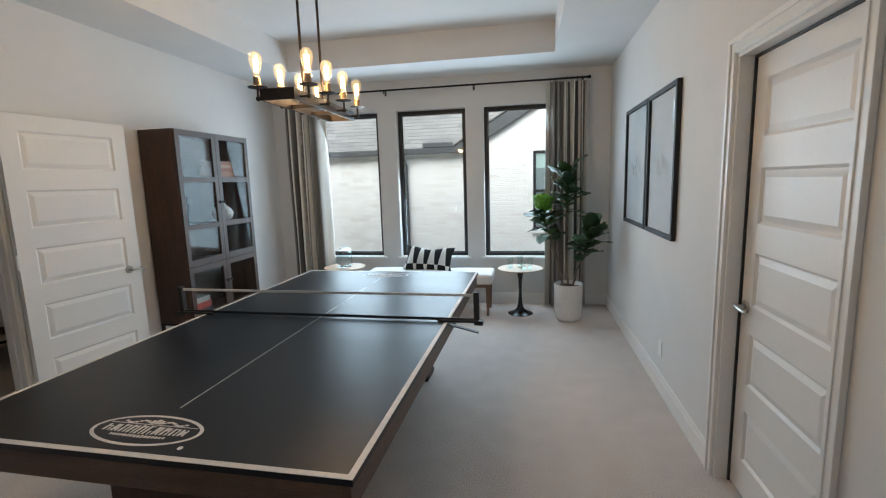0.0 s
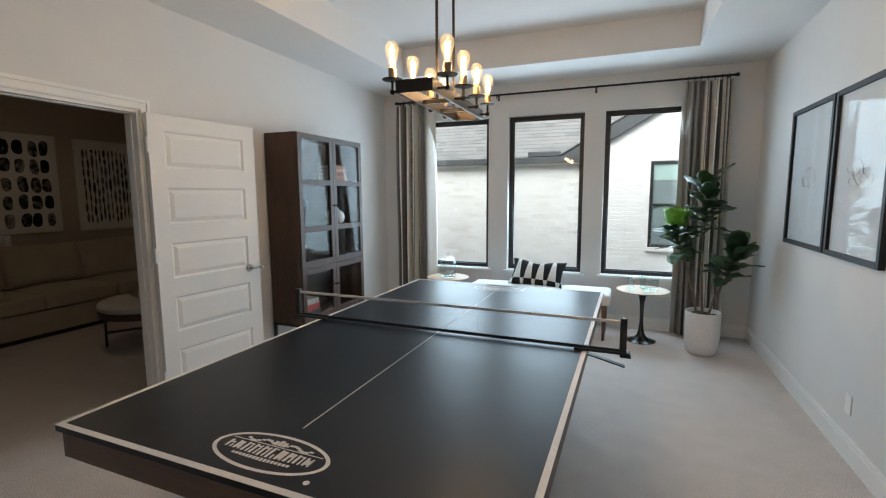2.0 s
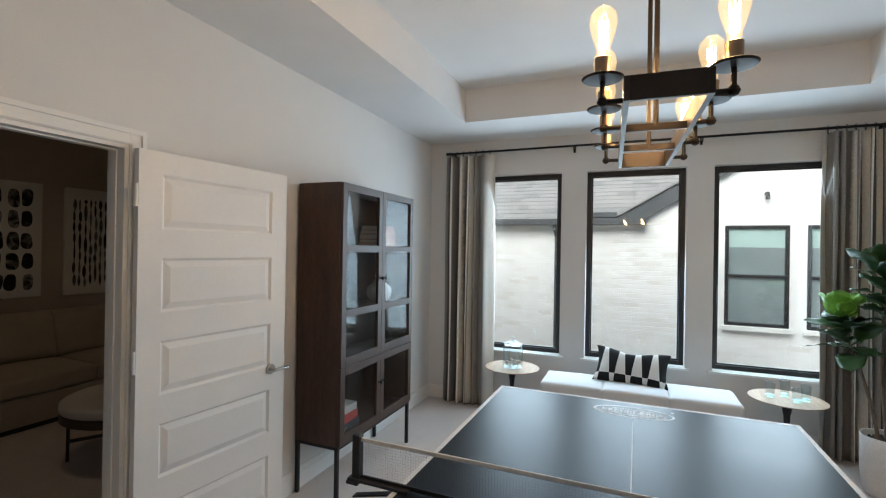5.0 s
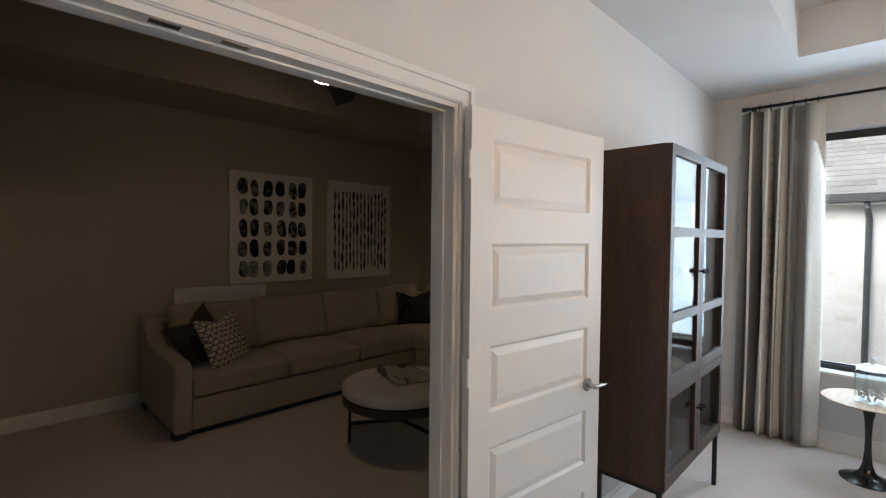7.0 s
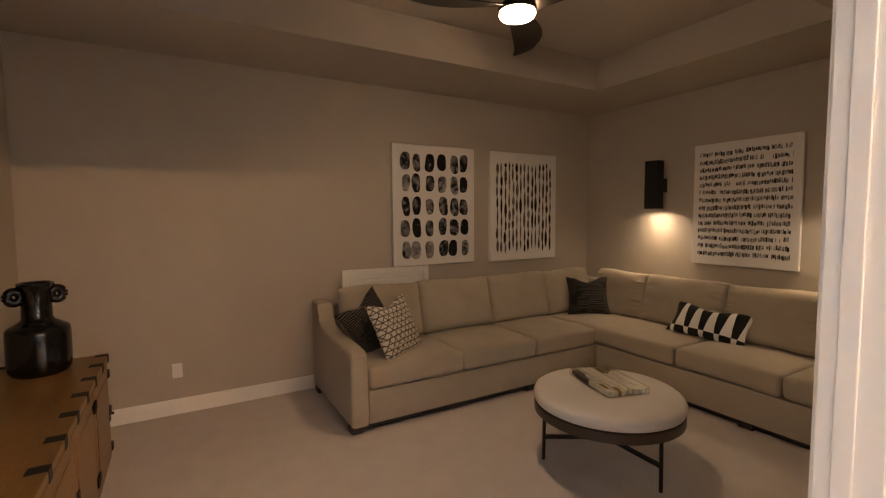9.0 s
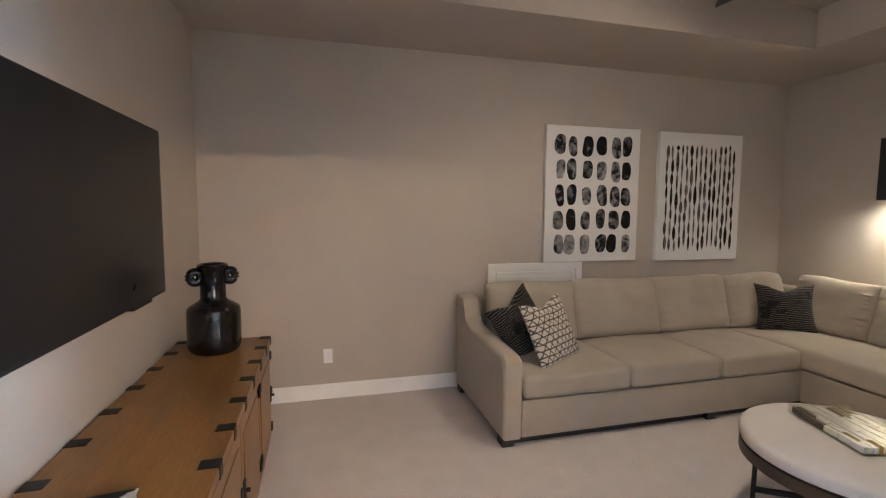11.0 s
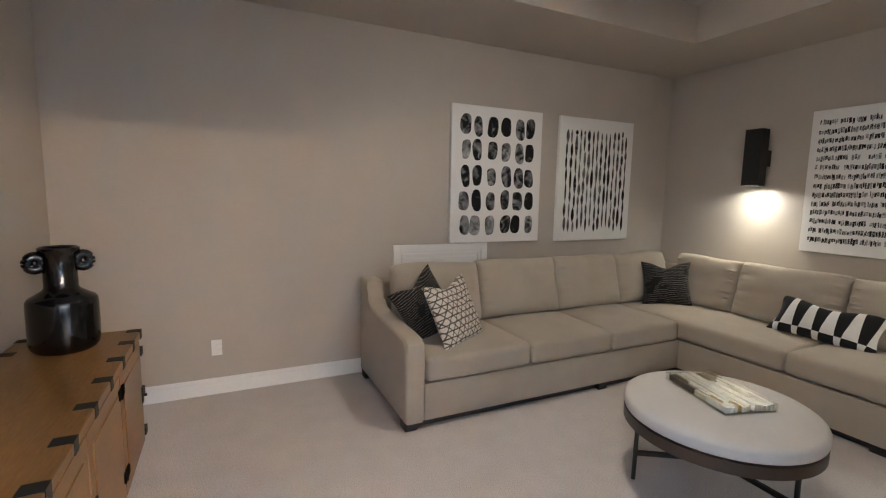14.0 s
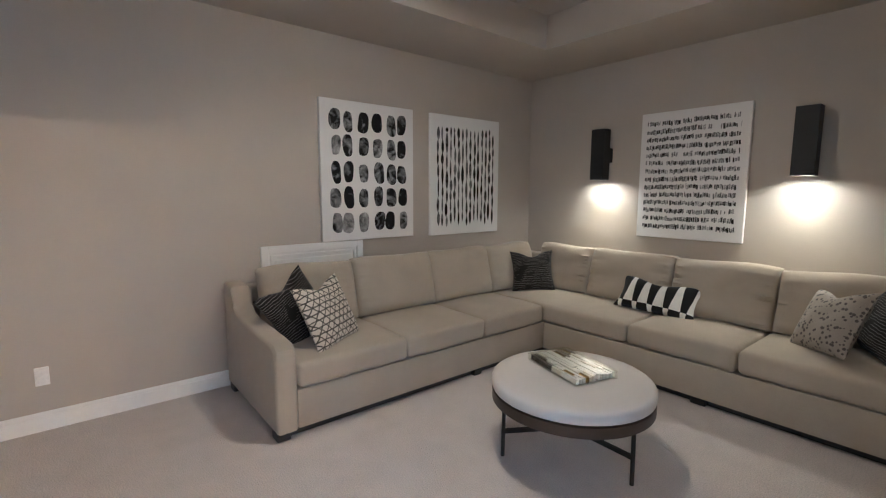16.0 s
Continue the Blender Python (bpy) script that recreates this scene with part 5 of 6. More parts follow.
for i in range(12):
    y = -0.14 + i * 0.0245
    x = -0.225
    while x < 0.2:
        ln = rng.uniform(0.06, 0.2)
        b = min(x + ln, 0.228)
        early = rng.random() < (0.6 if x < -0.15 else 0.0)
        part("strip", boxes((x, b - 0.004, y, y + 0.019, 0.005, 0.03 + rng.uniform(0, 0.008)), bev=0.001), strip_mats[2] if early else rng.choice((strip_mats[0], strip_mats[3], strip_mats[3], strip_mats[3], strip_mats[1])), tray)
        x = b

for q in tray.children:
    q.data.transform(Matrix.Diagonal((0.92, 0.93, 1, 1)))


def credenza():
    c = thing("credenza", label="honey-waxed wooden sideboard with black iron straps", category="sideboard")
    x0, x1, y0, y1, top = -6.29, -4.05, 0.385, 0.91, 0.70
    part("body", boxes((x0 + 0.01, x1 - 0.01, y0 + 0.01, y1 - 0.02, 0.04, top - 0.04), bev=0.003), M_PINE, c)
    part("plinth_or_shade", boxes((x0 + 0.03, x1 - 0.03, y0 + 0.03, y1 - 0.05, 0, 0.04)), M_CWOOD, c)
    bm = bmesh.new()
    box(bm, x0, x1, y0, y1, top - 0.04, top, bev=0.005)
    part("top", bm, M_PINE, c, "waxed plank top")
    n = 4
    w = (x1 - x0 - 0.08) / n
    for i in range(n):
        a = x0 + 0.04 + i * w
        bm = boxes((a + 0.004, a + w - 0.004, y1 - 0.02, y1 - 0.006, 0.07, top - 0.055), bev=0.002)
        box(bm, a + 0.06, a + w - 0.06, y1 - 0.008, y1 - 0.001, 0.14, top - 0.12, bev=0.004)
        d = part("door", bm, M_PINE, c)
        for z in (0.18, 0.57):
            hx = a + (0.0 if i % 2 else w)
            bm = boxes((hx - 0.05, hx + 0.05, y1 - 0.006, y1 + 0.004, z - 0.022, z + 0.022), bev=0.002)
            bmesh.ops.create_cube(bm, size=0.05, matrix=Matrix.LocRotScale((hx, y1 + 0.001, z), Euler((0, radians(45), 0)), (1, 0.12, 1)))
            part("strap_hinge", bm, M_BLACK, d, "black iron strap")
        kx = a + (w - 0.035 if i % 2 else 0.035)
        bm = bmesh.new()
        box(bm, kx - 0.016, kx + 0.016, y1 - 0.006, y1 + 0.003, 0.30, 0.39, bev=0.002)
        tube(bm, [(kx, y1 + 0.003, 0.345), (kx, y1 + 0.02, 0.345)], 0.009, 8)
        part("latch", bm, M_BLACK, d, "black iron latch")
    for i in range(9):
        x = -6.258 + 0.217 * min(i, 1) + 0.2525 * max(i - 1, 0)
        for y, s in ((y1, -1), (y0, 1)):
            rows_ = [(x - 0.027, x + 0.027, *sorted((y + s * 0.062, y - s * 0.002)), top - 0.001, top + 0.0022)]
            if s < 0:
                rows_.append((x - 0.022, x + 0.022, y - 0.001, y + 0.0025, top - 0.045, top + 0.002))
            part("strap", boxes(*rows_), M_BLACK, c, "black iron strap let into the edge")
    for z in (0.12, 0.35, 0.58):
        part("corner_strap", boxes((x0 - 0.0025, x0 + 0.05, y1 - 0.015, y1 + 0.0015, z - 0.022, z + 0.022), (x0 - 0.0025, x0 + 0.008, y1 - 0.07, y1 - 0.015, z - 0.022, z + 0.022)), M_BLACK, c)


credenza()
bm = bmesh.new()
lathe(bm, [(0, 0), (0.11, 0), (0.122, 0.008), (0.134, 0.025), (0.139, 0.05), (0.14, 0.10), (0.139, 0.22), (0.137, 0.245), (0.128, 0.258), (0.10, 0.275), (0.074, 0.292), (0.066, 0.305), (0.065, 0.45), (0.072, 0.468), (0.08, 0.478), (0.08, 0.492), (0.072, 0.496), (0.06, 0.49), (0.055, 0.40), (0, 0.38)], 48, wobble=0.006)
vase = thing("black_vase", (-6.04, 0.64, 0.7025), 20, "glossy black ceramic vase with two ring handles on the sideboard", "vase")
part("body", bm, M_VASE, vase, "", True)
for s in (-1, 1):
    bm = bmesh.new()
    pts = [(0, s * (0.088 + 0.027 * math.cos(a * math.pi / 10)), 0.425 + 0.030 * math.sin(a * math.pi / 10)) for a in range(21)]
    tube(bm, pts, 0.0235, 14)
    part("handle", bm, M_VASE, vase, "", True)
M_MARBLE = mat("black and white marbled cover", (0.35, 0.35, 0.35), 0.45, var=0.95, scale=13, grain=60, gvar=0.2)
for q in M_MARBLE.node_tree.nodes:
    if q.type == "VALTORGB":
        q.color_ramp.elements[0].position, q.color_ramp.elements[1].position = 0.47, 0.52
        q.color_ramp.elements[0].color, q.color_ramp.elements[1].color = (0.01, 0.01, 0.011, 1), (0.55, 0.54, 0.52, 1)
bk = thing("book", (-4.44, 0.568, 0.7025), 6, "large book with a black and white marbled cover", "book", "books on the sideboard")
part("cover", boxes((-0.15, 0.15, -0.19, 0.19, 0.0, 0.004), (-0.15, 0.15, -0.19, 0.19, 0.041, 0.045), (-0.15, 0.15, -0.19, -0.186, 0.004, 0.041)), M_MARBLE, bk)
part("pages", boxes((-0.145, 0.145, -0.186, 0.185, 0.004, 0.041)), M_PAPER, bk, "white page block")

tv = thing("television", label="large flat television with a dark blank screen on the wall", category="television")
part("body", boxes((-5.965, -4.515, LS + 0.03, 0.425, 1.062, 1.902), bev=0.004), M_BLKPLASTIC, tv)
part("screen", boxes((-5.957, -4.523, 0.4245, 0.4275, 1.078, 1.894)), M_SCREEN, tv, "matt black screen")
part("wall_mount", boxes((-5.5, -4.98, LS, LS + 0.03, 1.3, 1.7)), M_BLACK, tv)
part("stand_block", boxes((-5.78, -5.55, 0.38, 0.42, 1.045, 1.062)), M_BLACK, tv)


# artworks
def ink(name, lo, hi, scale):
    m = mat(name, (0.1, 0.1, 0.1), 0.8, var=0.3, scale=scale, grain=120, gvar=0.2, bump=0.0, spec=0.1)
    nt = m.node_tree
    tc = [q for q in nt.nodes if q.type == "TEX_COORD"][0]
    info = nt.nodes.new("ShaderNodeObjectInfo")
    geo = nt.nodes.new("ShaderNodeNewGeometry")
    nz = node(nt, "ShaderNodeTexNoise", Scale=scale, Detail=5.0, Distortion=1.2)
    va = nt.nodes.new("ShaderNodeVectorMath")
    va.operation = "ADD"
    cmb = nt.nodes.new("ShaderNodeCombineXYZ")
    mu = nt.nodes.new("ShaderNodeMath")
    mu.operation = "MULTIPLY"
    mu.inputs[1].default_value = 40.0
    nt.links.new(info.outputs["Random"], mu.inputs[0])
    nt.links.new(mu.outputs[0], cmb.inputs[0])
    nt.links.new(tc.outputs["Object"], va.inputs[0])
    nt.links.new(cmb.outputs[0], va.inputs[1])
    nt.links.new(va.outputs[0], nz.inputs["Vector"])
    s = nt.nodes.new("ShaderNodeMath")
    s.operation = "ADD"
    nt.links.new(nz.outputs[0], s.inputs[0])
    k = nt.nodes.new("ShaderNodeMath")
    k.operation = "MULTIPLY_ADD"
    k.inputs[1].default_value, k.inputs[2].default_value = 0.36, -0.2
    j = nt.nodes.new("ShaderNodeMath")
    j.operation = "ADD"
    fr = nt.nodes.new("ShaderNodeMath")
    fr.operation = "FRACT"
    nt.links.new(info.outputs["Random"], j.inputs[0])
    nt.links.new(geo.outputs["Random Per Island"], j.inputs[1])
    nt.links.new(j.outputs[0], fr.inputs[0])
    nt.links.new(fr.outputs[0], k.inputs[0])
    nt.links.new(k.outputs[0], s.inputs[1])
    r = nt.nodes.new("ShaderNodeValToRGB")
    r.color_ramp.elements[0].position, r.color_ramp.elements[0].color = 0.42, (*lo, 1)
    r.color_ramp.elements[1].position, r.color_ramp.elements[1].color = 0.80, (*hi, 1)
    nt.links.new(s.outputs[0], r.inputs[0])
    mul = [q for q in nt.nodes if q.type == "VECT_MATH" and q.operation == "SCALE"][0]
    nt.links.new(r.outputs[0], mul.inputs[0])
    return m


M_WASH = ink("black ink wash", (0.012, 0.012, 0.013), (0.42, 0.41, 0.41), 11.0)
M_INKB = ink("black brush ink", (0.012, 0.012, 0.013), (0.26, 0.25, 0.25), 20.0)
M_INKG = ink("grey brush ink", (0.02, 0.02, 0.021), (0.55, 0.54, 0.54), 30.0)


def canvas(name, w, h, m4, label):
    """Stretched canvas in the local x-z plane, its face at y 0, looking to -y."""
    a = thing(name, label=label, category="painting", group="black and white canvases")
    bm = bmesh.new()
    box(bm, -w / 2, w / 2, 0, 0.037, -h / 2, h / 2, bev=0.004)
    part("canvas", bm, M_CANVAS, a, "white stretched canvas")
    a.matrix_world = m4
    return a


def flat(bm, pts, t=0.0007):
    f = [bm.verts.new((x, -t, z)) for x, z in pts]
    b = [bm.verts.new((x, 0.0005, z)) for x, z in pts]
    n_ = len(pts)
    for i in range(n_):
        bm.faces.new((f[i], f[(i + 1) % n_], b[(i + 1) % n_], b[i]))
    bm.faces.new(f)
    return bm


rng = random.Random(17)
a1 = canvas("canvas_painting", 0.94, 1.19, pose(-6.882, 3.582, 1.649, 0, 0, 90), "white canvas with five rows of black ink ovals")
cols = [-0.335, -0.215, -0.065, 0.085, 0.215, 0.345]
for r in range(5):
    for c in range(6):
        cx, cz = cols[c] + rng.uniform(-0.012, 0.012), 0.425 - 0.216 * r + rng.uniform(-0.01, 0.012)
        w, h, ph = rng.uniform(0.042, 0.055), rng.uniform(0.078, 0.093), rng.random() * 6
        lean = rng.uniform(-0.1, 0.1)
        pts = []
        for i in range(22):
            a = 2 * math.pi * i / 22
            e = 0.72
            x = math.copysign(abs(math.cos(a)) ** e, math.cos(a)) * w * (1 + 0.07 * math.sin(3 * a + ph))
            z = math.copysign(abs(math.sin(a)) ** e, math.sin(a)) * h * (1 + 0.05 * math.sin(2 * a + ph))
            pts.append((cx + x + lean * z, cz + z))
        part("ink_oval", flat(bmesh.new(), pts), M_WASH, a1)
a2 = canvas("canvas_painting", 0.955, 1.20, pose(-6.882, 4.742, 1.642, 0, 0, 90), "white canvas with vertical chains of black brush strokes")
for c in range(15):
    x = -0.385 + c * 0.055
    bm = bmesh.new()
    z, top = -0.49 + rng.uniform(-0.03, 0.03), 0.49
    while z < top - 0.05:
        ln = rng.uniform(0.09, 0.24)
        z2 = min(z + ln, top + rng.uniform(-0.02, 0.02))
        w = rng.uniform(0.008, 0.0185)
        dx = rng.uniform(-0.006, 0.006)
        k = 7
        left = [(x + dx - w * math.sin(math.pi * i / k) ** 0.8 - 0.0016, z + (z2 - z) * i / k) for i in range(k + 1)]
        right = [(x + dx + w * math.sin(math.pi * i / k) ** 0.8 + 0.0016, z + (z2 - z) * i / k) for i in reversed(range(k + 1))]
        flat(bm, left + right)
        z = z2 - 0.006
    part("brush_chain", bm, M_INKB, a2)
a3 = canvas("canvas_painting", 0.912, 1.15, pose(-5.069, 5.757, 1.635, 0, 0, 0), "white canvas with rows of short black ink marks")
marks = bmesh.new()
for r in range(14):
    z = 0.475 - r * 0.0725
    x = -0.40
    while x < 0.385:
        w = rng.uniform(0.006, 0.022)
        if rng.random() < 0.9:
            h = rng.uniform(0.014, 0.024)
            o = rng.uniform(-0.006, 0.006) + 0.004 * math.sin(x * 9 + r)
            sk = rng.uniform(-0.004, 0.004)
            flat(marks, [(x, z + o - h), (x + w * 0.8, z + o - h * 0.9), (x + w * 0.8 + sk, z + o + h), (x + sk, z + o + h * 0.9)])
        x += w
tagged(part("ink_marks", marks, M_INKG, a3), kind="stuff")

M_LENS = glow("warm lamp lens", (1.0, 0.86, 0.62), 30.0)
SCONCE_WATTS = 1.75
for x in (-5.89, -4.22):
    s = thing("wall_sconce", (x, 5.65, 0), 0, "black box wall sconce casting warm light downward", "wall light", "pair of sconces")
    part("body", boxes((-0.072, 0.072, -0.055, -0.049, 1.605, 2.10), (-0.072, 0.072, 0.049, 0.055, 1.605, 2.10), (-0.072, -0.066, -0.049, 0.049, 1.605, 2.10), (0.066, 0.072, -0.049, 0.049, 1.605, 2.10), (-0.066, 0.066, -0.049, 0.049, 2.08, 2.098)), M_BLACK, s, "matt black metal body")
    part("wall_bracket", boxes((-0.05, 0.05, 0.055, 0.15, 1.78, 1.92), bev=0.003), M_BLACK, s)
    bm = bmesh.new()
    lathe(bm, [(0, 1.63), (0.04, 1.63), (0.04, 1.64), (0, 1.64)], 24)
    part("lens", bm, M_LENS, s, "lit lens")
    ld = bpy.data.lights.new("sconce_light", "SPOT")
    ld.energy, ld.color, ld.shadow_soft_size, ld.spot_size, ld.spot_blend = SCONCE_WATTS, (1.0, 0.80, 0.48), 0.03, radians(100), 0.85
    lo = new("sconce_light", ld)
    lo.parent = s
    lo.location = (0, 0.01, 1.622)

fan = thing("ceiling_fan", (-5.05, 3.13, -0.045), 0, "dark ceiling fan with three curved blades and a lit lamp", "ceiling fan")
bm = bmesh.new()
lathe(bm, [(0, TRAY + 0.045), (0.07, TRAY + 0.045), (0.07, TRAY - 0.03), (0.04, TRAY - 0.05), (0.013, TRAY - 0.055), (0.013, 2.90), (0.03, 2.885), (0.05, 2.86), (0.10, 2.845), (0.115, 2.82), (0.112, 2.80), (0, 2.80)], 40)
part("motor_housing", bm, M_BRONZE, fan, "dark bronze motor housing", True)
bm = bmesh.new()
lathe(bm, [(0, 2.80), (0.105, 2.80), (0.108, 2.785), (0.098, 2.768), (0.06, 2.759), (0, 2.757)], 40)
FAN_GLOW = 12.0
part("lamp_lens", bm, glow("fan lamp lens", (1.0, 0.78, 0.52), FAN_GLOW), fan, "lit frosted lamp")
for k in range(3):
    bm = bmesh.new()
    g = []
    n = 14
    for i in range(n + 1):
        s = i / n
        r = 0.08 + 0.66 * s
        sweep = -0.12 * math.sin(s * 2.2)
        w = 0.05 + 0.05 * math.sin(min(1, s * 1.15) * math.pi * 0.85)
        if s > 0.93:
            w *= 0.75
        z = 2.825 - 0.012 * s * s
        g.append([bm.verts.new((r, sweep + v * w, z - v * 0.018 + d)) for d in (0.004, -0.004) for v in (-1, 0, 1)])
    for a, b in zip(g, g[1:]):
        for i, j in ((0, 1), (1, 2), (2, 5), (5, 4), (4, 3), (3, 0)):
            bm.faces.new((a[i], a[j], b[j], b[i]))
    for e in (g[0], g[-1]):
        bm.faces.new((e[0], e[1], e[2], e[5], e[4], e[3]))
    bmesh.ops.rotate(bm, verts=bm.verts, matrix=Matrix.Rotation(radians(266 + 120 * k), 3, "Z"))
    part("blade", bm, M_BRONZE, fan, "dark curved blade", True)
ld = bpy.data.lights.new("fan_light", "SPOT")
FAN_WATTS = 1.8
ld.spot_size, ld.spot_blend = radians(170), 0.5
ld.shadow_soft_size, ld.energy, ld.color = 0.055, FAN_WATTS, (1.0, 0.76, 0.50)
lo = new("fan_light", ld)
lo.parent = fan
lo.location = (0, 0, 2.698)

ap = thing("access_panel", label="white framed access panel low on the taupe wall behind the sofa", category="access panel")
y0, y1, z0, z1 = 2.605, 3.505, 0.42, 1.047
part("frame", boxes((LW, LW + 0.02, y0, y0 + 0.06, z0, z1), (LW, LW + 0.02, y1 - 0.06, y1, z0, z1), (LW, LW + 0.02, y0 + 0.06, y1 - 0.06, z1 - 0.06, z1), (LW, LW + 0.02, y0 + 0.06, y1 - 0.06, z0, z0 + 0.06), bev=0.003), M_TRIM, ap)
part("panel", boxes((LW, LW + 0.005, y0 + 0.06, y1 - 0.06, z0 + 0.06, z1 - 0.06), (LW + 0.005, LW + 0.017, y0 + 0.075, y1 - 0.075, z1 - 0.095, z1 - 0.075), (LW + 0.005, LW + 0.017, y0 + 0.075, y0 + 0.095, z0 + 0.075, z1 - 0.095), (LW + 0.005, LW + 0.017, y1 - 0.095, y1 - 0.075, z0 + 0.075, z1 - 0.095), (LW + 0.005, LW + 0.012, y0 + 0.115, y1 - 0.115, z0 + 0.115, z1 - 0.115), bev=0.002), M_TRIM, ap)
outlet(pose(LW, 1.268, 0.345, 0, 0, 90), "white wall outlet plate low on the taupe wall")


# ---- outside ----
structure("ground", boxes((-300, 300, 6.0, 400, -0.9, -0.6), (-300, 300, -300, -0.9, -0.9, -0.6)), M_SOIL2, "pale dry ground between the houses", "ground")
HY = 9.0
house = thing("neighbour_house", label="whitewashed brick house with grey shingle roof and gutter", category="house")
NW = [(0.203, 0.995), (1.20, 1.99)]
NZ0, NZ1 = 0.575, 2.04
X0, X1 = -9.0, 6.0
GA = -1.29


def gable(x):
    return 2.18 + (x - GA) * 0.585


bm = bmesh.new()
box(bm, X0, NW[0][0], HY, HY + 0.1, -0.6, 2.03)
box(bm, NW[0][1], NW[1][0], HY, HY + 0.1, -0.6, 2.03)
box(bm, NW[1][1], X1, HY, HY + 0.1, -0.6, 2.03)
for a, b in NW:
    box(bm, a, b, HY, HY + 0.1, -0.6, NZ0)
v = [bm.verts.new(p) for p in ((GA, HY, 2.03), (X1, HY, 2.03), (X1, HY, gable(X1)), (GA, HY, gable(GA)))]
w = [bm.verts.new((q.co.x, HY + 0.1, q.co.z)) for q in v]
bm.faces.new(v)
bm.faces.new(w)
for i in range(4):
    bm.faces.new((v[i], v[(i + 1) % 4], w[(i + 1) % 4], w[i]))
nwall = part("wall", bm, M_MORTAR, house, "whitewashed brick wall")
box_back = boxes((X0, X1, HY + 0.4, HY + 0.6, -0.6, 2.0))
part("inner_wall", box_back, M_GUTTER, house)

# roof slope behind the eave and the gable's edge board
pitch = radians(33)
bm = bmesh.new()
for xa, xb, d in ((X0, GA, -0.12), (GA, X1, 0.12)):
    v = [bm.verts.new((x, HY + y, 2.11 + (y + 0.12) * math.tan(pitch))) for x, y in ((xa, d), (xb, d), (xb, 4.4), (xa, 4.4))]
    w = [bm.verts.new((q.co.x, q.co.y, q.co.z - 0.03)) for q in v]
    bm.faces.new(v)
    bm.faces.new(w)
    for i in range(4):
        bm.faces.new((v[i], v[(i + 1) % 4], w[(i + 1) % 4], w[i]))
roof = part("roof", bm, M_SHINGLE, house, "grey asphalt shingle roof")
part("gutter", boxes((X0, -0.87, HY - 0.20, HY - 0.19, 2.055, 2.155), (X0, -0.87, HY - 0.19, HY - 0.10, 2.055, 2.065), (X0, -0.87, HY - 0.10, HY - 0.09, 2.055, 2.165), (-0.88, -0.87, HY - 0.19, HY - 0.10, 2.065, 2.145), bev=0.002), M_GUTTER, house, "dark grey eaves gutter")
part("soffit", boxes((X0, -0.87, HY - 0.09, HY, 2.035, 2.06)), M_TRIM, house, "white soffit board")
bm = bmesh.new()
tube(bm, [(-2.25, HY - 0.15, 2.06), (-2.25, HY - 0.15, 1.98), (-2.23, HY - 0.05, 1.86), (-2.23, HY - 0.05, -0.6)], 0.033, 8)
part("downspout", bm, M_GUTTER, house, "dark grey downspout")
bm = bmesh.new()
a, b = GA - 0.02, X1
th = 0.215
v = [bm.verts.new(p) for p in ((a, HY - 0.10, gable(a) - 0.02), (a + 0.42, HY - 0.10, gable(a) - 0.02), (b, HY - 0.10, gable(b) - th), (b, HY - 0.10, gable(b)))]
w = [bm.verts.new((q.co.x, HY + 0.0, q.co.z)) for q in v]
bm.faces.new(v)
bm.faces.new(w)
for i in range(4):
    bm.faces.new((v[i], v[(i + 1) % 4], w[(i + 1) % 4], w[i]))
part("bargeboard", bm, M_GUTTER, house, "dark grey board along the gable edge")
bm = bmesh.new()
v = [bm.verts.new(p) for p in ((GA, HY - 0.13, gable(GA) + 0.0), (X1, HY - 0.13, gable(X1)), (X1, HY + 4.4, gable(X1)), (GA, HY + 4.4, gable(GA)))]
w = [bm.verts.new((q.co.x, q.co.y, q.co.z + 0.03)) for q in v]
bm.faces.new(v)
bm.faces.new(w)
for i in range(4):
    bm.faces.new((v[i], v[(i + 1) % 4], w[(i + 1) % 4], w[i]))
part("gable_roof", bm, M_SHINGLE, house)
bm = bmesh.new()
tube(bm, [(0.71, HY, 2.50), (0.71, HY - 0.06, 2.50), (0.71, HY - 0.07, 2.41)], 0.028, 10)
part("vent_pipe", bm, M_GUTTER, house, "small dark elbow vent pipe", True)
part("eave_return", boxes((-1.86, GA, HY - 0.16, HY - 0.05, 2.17, 2.25), bev=0.003), M_GUTTER, house, "dark metal eave return beside the gable")
M_NGLASS = mat("dark reflecting window glass", (0.20, 0.25, 0.26), 0.04, var=0.1, bump=0.0, spec=0.8)
M_SHADE = mat("aqua window shade", (0.36, 0.50, 0.47), 0.8)
for a, b in NW:
    wdw = part("window", boxes((a, a + 0.05, HY - 0.01, HY + 0.06, NZ0, NZ1), (b - 0.05, b, HY - 0.01, HY + 0.06, NZ0, NZ1), (a + 0.05, b - 0.05, HY - 0.01, HY + 0.06, NZ1 - 0.05, NZ1), (a + 0.05, b - 0.05, HY - 0.01, HY + 0.06, NZ0, NZ0 + 0.05), (a + 0.05, b - 0.05, HY - 0.005, HY + 0.06, 1.275, 1.325), bev=0.003), M_FRAME, house, "black double-hung window frame")
    part("pane", boxes((a + 0.05, b - 0.05, HY + 0.02, HY + 0.03, NZ0 + 0.05, 1.275)), M_NGLASS, wdw)
    part("pane", boxes((a + 0.05, b - 0.05, HY + 0.02, HY + 0.03, 1.325, 1.72)), M_NGLASS, wdw)
    part("shade", boxes((a + 0.05, b - 0.05, HY + 0.02, HY + 0.028, 1.72, NZ1 - 0.05)), M_SHADE, wdw, "pale aqua roller shade")
    part("sill", boxes((a - 0.04, b + 0.04, HY - 0.06, HY, NZ0 - 0.07, NZ0), bev=0.006), M_MORTAR, wdw, "whitewashed brick sill")

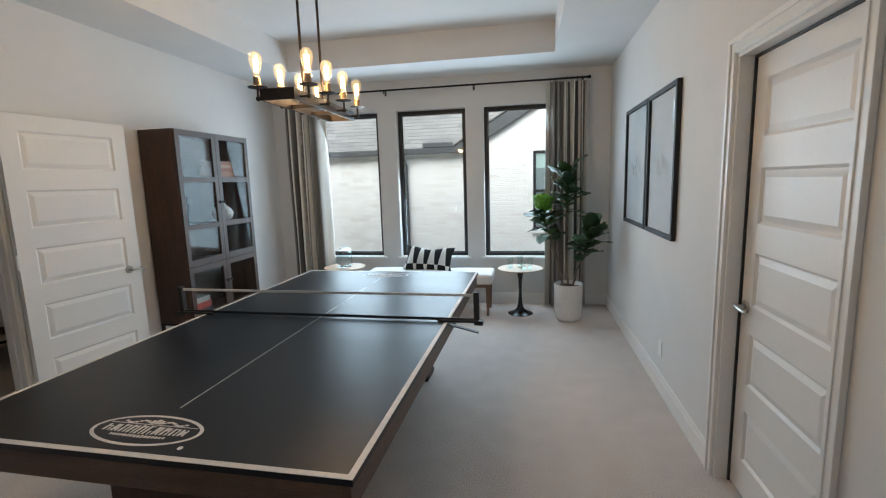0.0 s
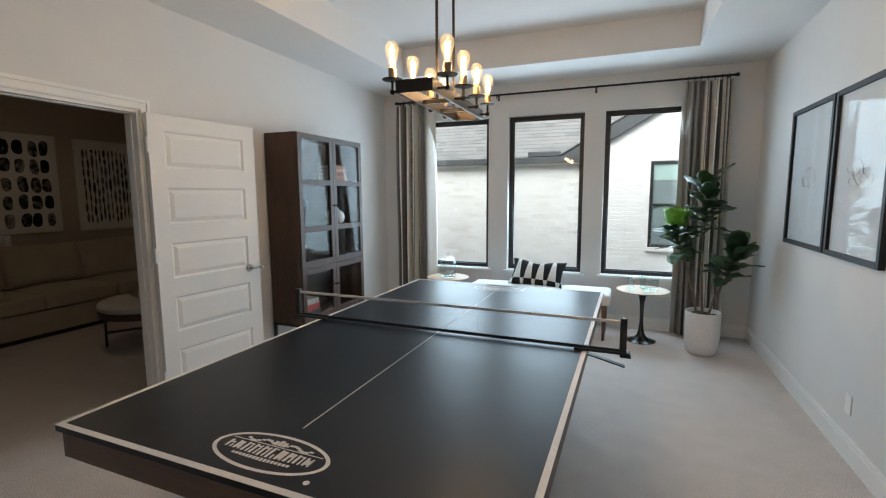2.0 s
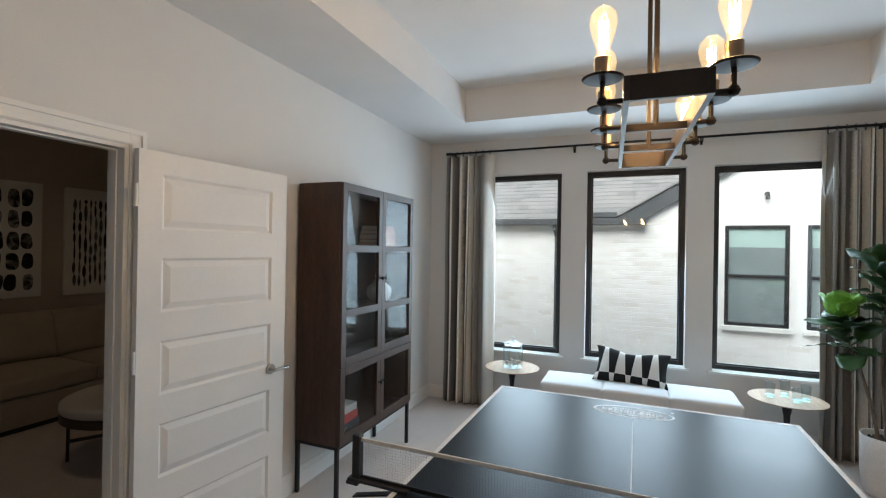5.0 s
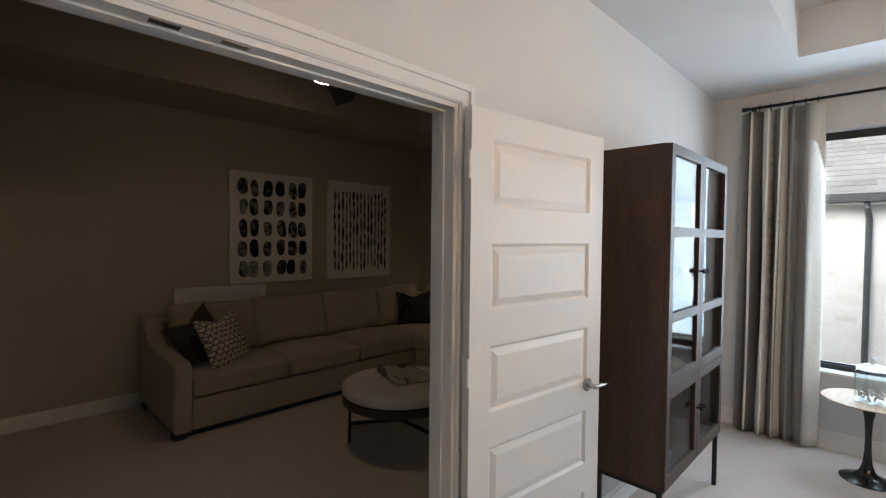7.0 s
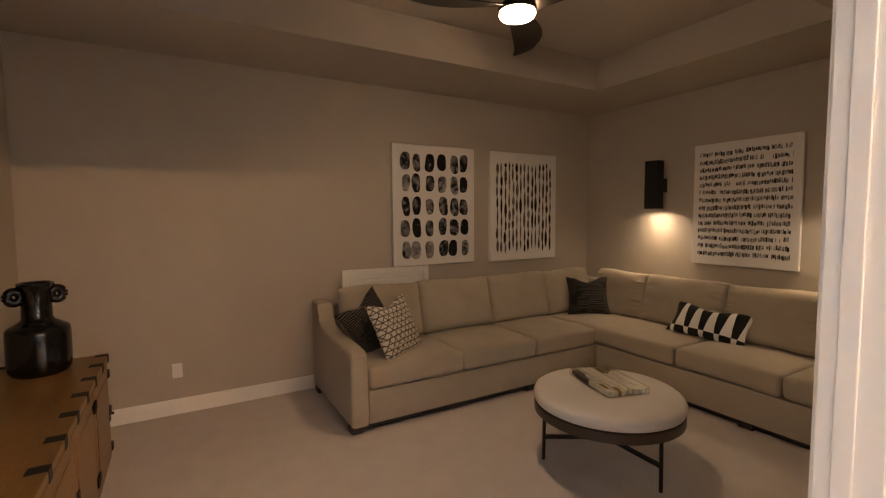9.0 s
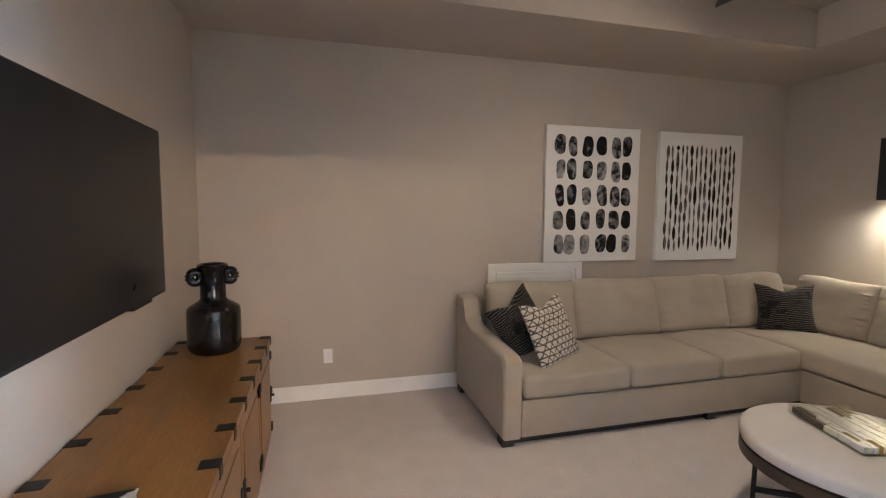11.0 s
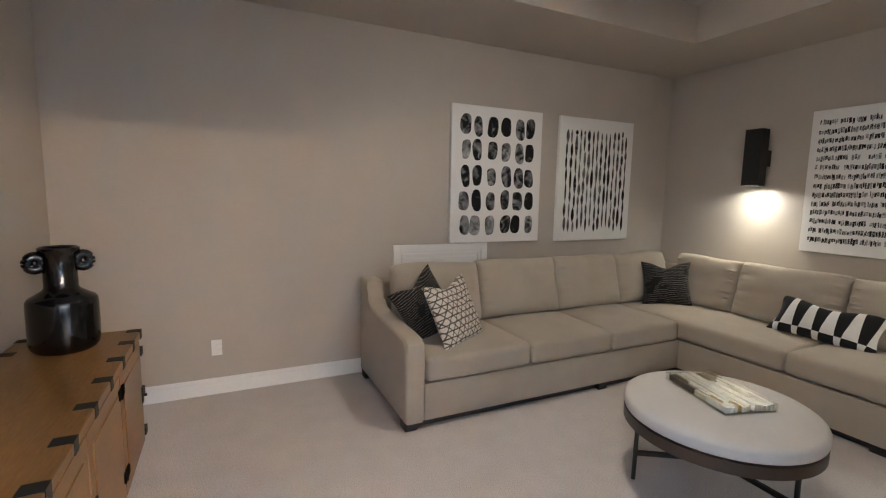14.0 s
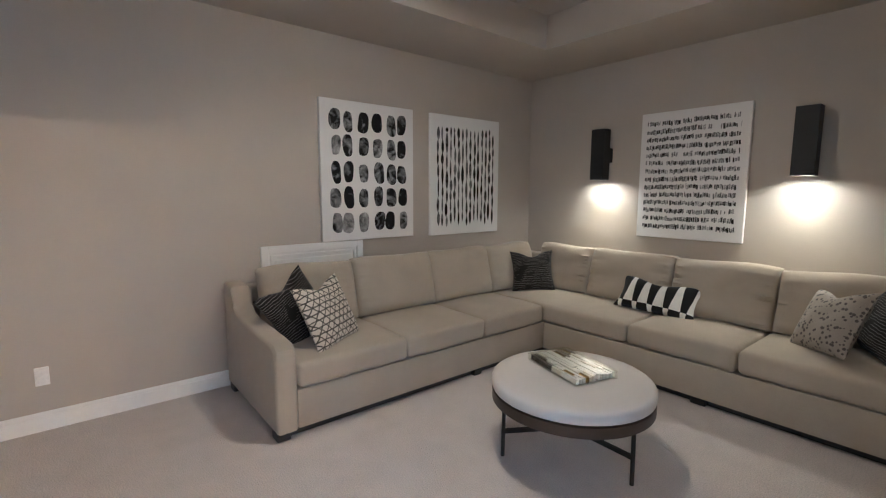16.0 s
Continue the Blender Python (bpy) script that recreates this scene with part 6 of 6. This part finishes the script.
# bricks: running bond, proud of the mortar
BL, BH, J = 0.20, 0.062, 0.010
brick_bm = bmesh.new()
box(brick_bm, -BL / 2, BL / 2, -0.003, 0.02, -BH / 2, BH / 2, bev=0.003, seg=1)
brick_me = bpy.data.meshes.new("brick")
brick_bm.to_mesh(brick_me)
brick_bm.free()
brick_me.materials.append(M_BRICK)
rest_v, rest_f = [], []
rng = random.Random(4)
count = 0
row = 0
z = -0.5
while z < 3.2:
    x = -4.2 + (0.105 if row % 2 else 0)
    while x < 3.0:
        in_window = any(a - 0.1 < x < b + 0.1 and NZ0 - 0.1 < z < NZ1 + 0.03 for a, b in NW)
        under = z < 1.98 or (x - 0.1 > GA and z < gable(x - 0.1) - 0.14)
        if under and not in_window:
            if -1.3 < x < 0.15 and 0.3 < z < 2.3 and count < 295:
                ob = new("brick", brick_me)
                ob.parent = nwall
                ob.location = (x, HY + rng.uniform(-0.0012, 0.0012), z)
                count += 1
            else:
                d = HY - 0.003 + rng.uniform(-0.0012, 0.0012)
                k = len(rest_v)
                for yy in (d, HY + 0.02):
                    for sx, sz in ((-1, -1), (1, -1), (1, 1), (-1, 1)):
                        rest_v.append((x + sx * BL / 2, yy, z + sz * BH / 2))
                rest_f += [(k, k + 1, k + 2, k + 3), (k, k + 4, k + 5, k + 1), (k + 1, k + 5, k + 6, k + 2), (k + 2, k + 6, k + 7, k + 3), (k + 3, k + 7, k + 4, k)]
        x += BL + J
    z += BH + J
    row += 1
me = bpy.data.meshes.new("brickwork")
me.from_pydata(rest_v, [], rest_f)
me.materials.append(M_BRICK)
bw = new("brickwork", me)
bw.parent = nwall
tagged(bw, kind="stuff")

# shingles: overlapping courses on the slope
sh_bm = bmesh.new()
box(sh_bm, -0.165, 0.165, -0.17, 0.0, 0.0, 0.008)
for q in sh_bm.verts:
    if q.co.y > -0.01:
        q.co.z -= 0.007
sh_me = bpy.data.meshes.new("shingle")
sh_bm.to_mesh(sh_me)
sh_bm.free()
sh_me.materials.append(M_SHINGLE)
base_y, base_z = HY - 0.12, 2.112
count = 0
for r in range(16):
    s = 0.16 + r * 0.15
    x = -4.3 + (0.16 if r % 2 else 0) + rng.uniform(-0.03, 0.03)
    while x < 0.9:
        w = rng.choice((0.6, 0.75, 0.9, 1.05))
        yy, zz = base_y + s * math.cos(pitch), base_z + s * math.sin(pitch)
        if not (x > GA + 0.1 and zz < gable(x) - 0.05) and count < 298:
            ob = new("shingle", sh_me)
            ob.parent = roof
            ob.matrix_local = Matrix.Translation((x, yy, zz + rng.uniform(0, 0.004))) @ pose(0, 0, 0, math.degrees(pitch), 0, 0) @ Matrix.Diagonal((w, 1, 1, 1))
            count += 1
        x += 0.33 * w + 0.006
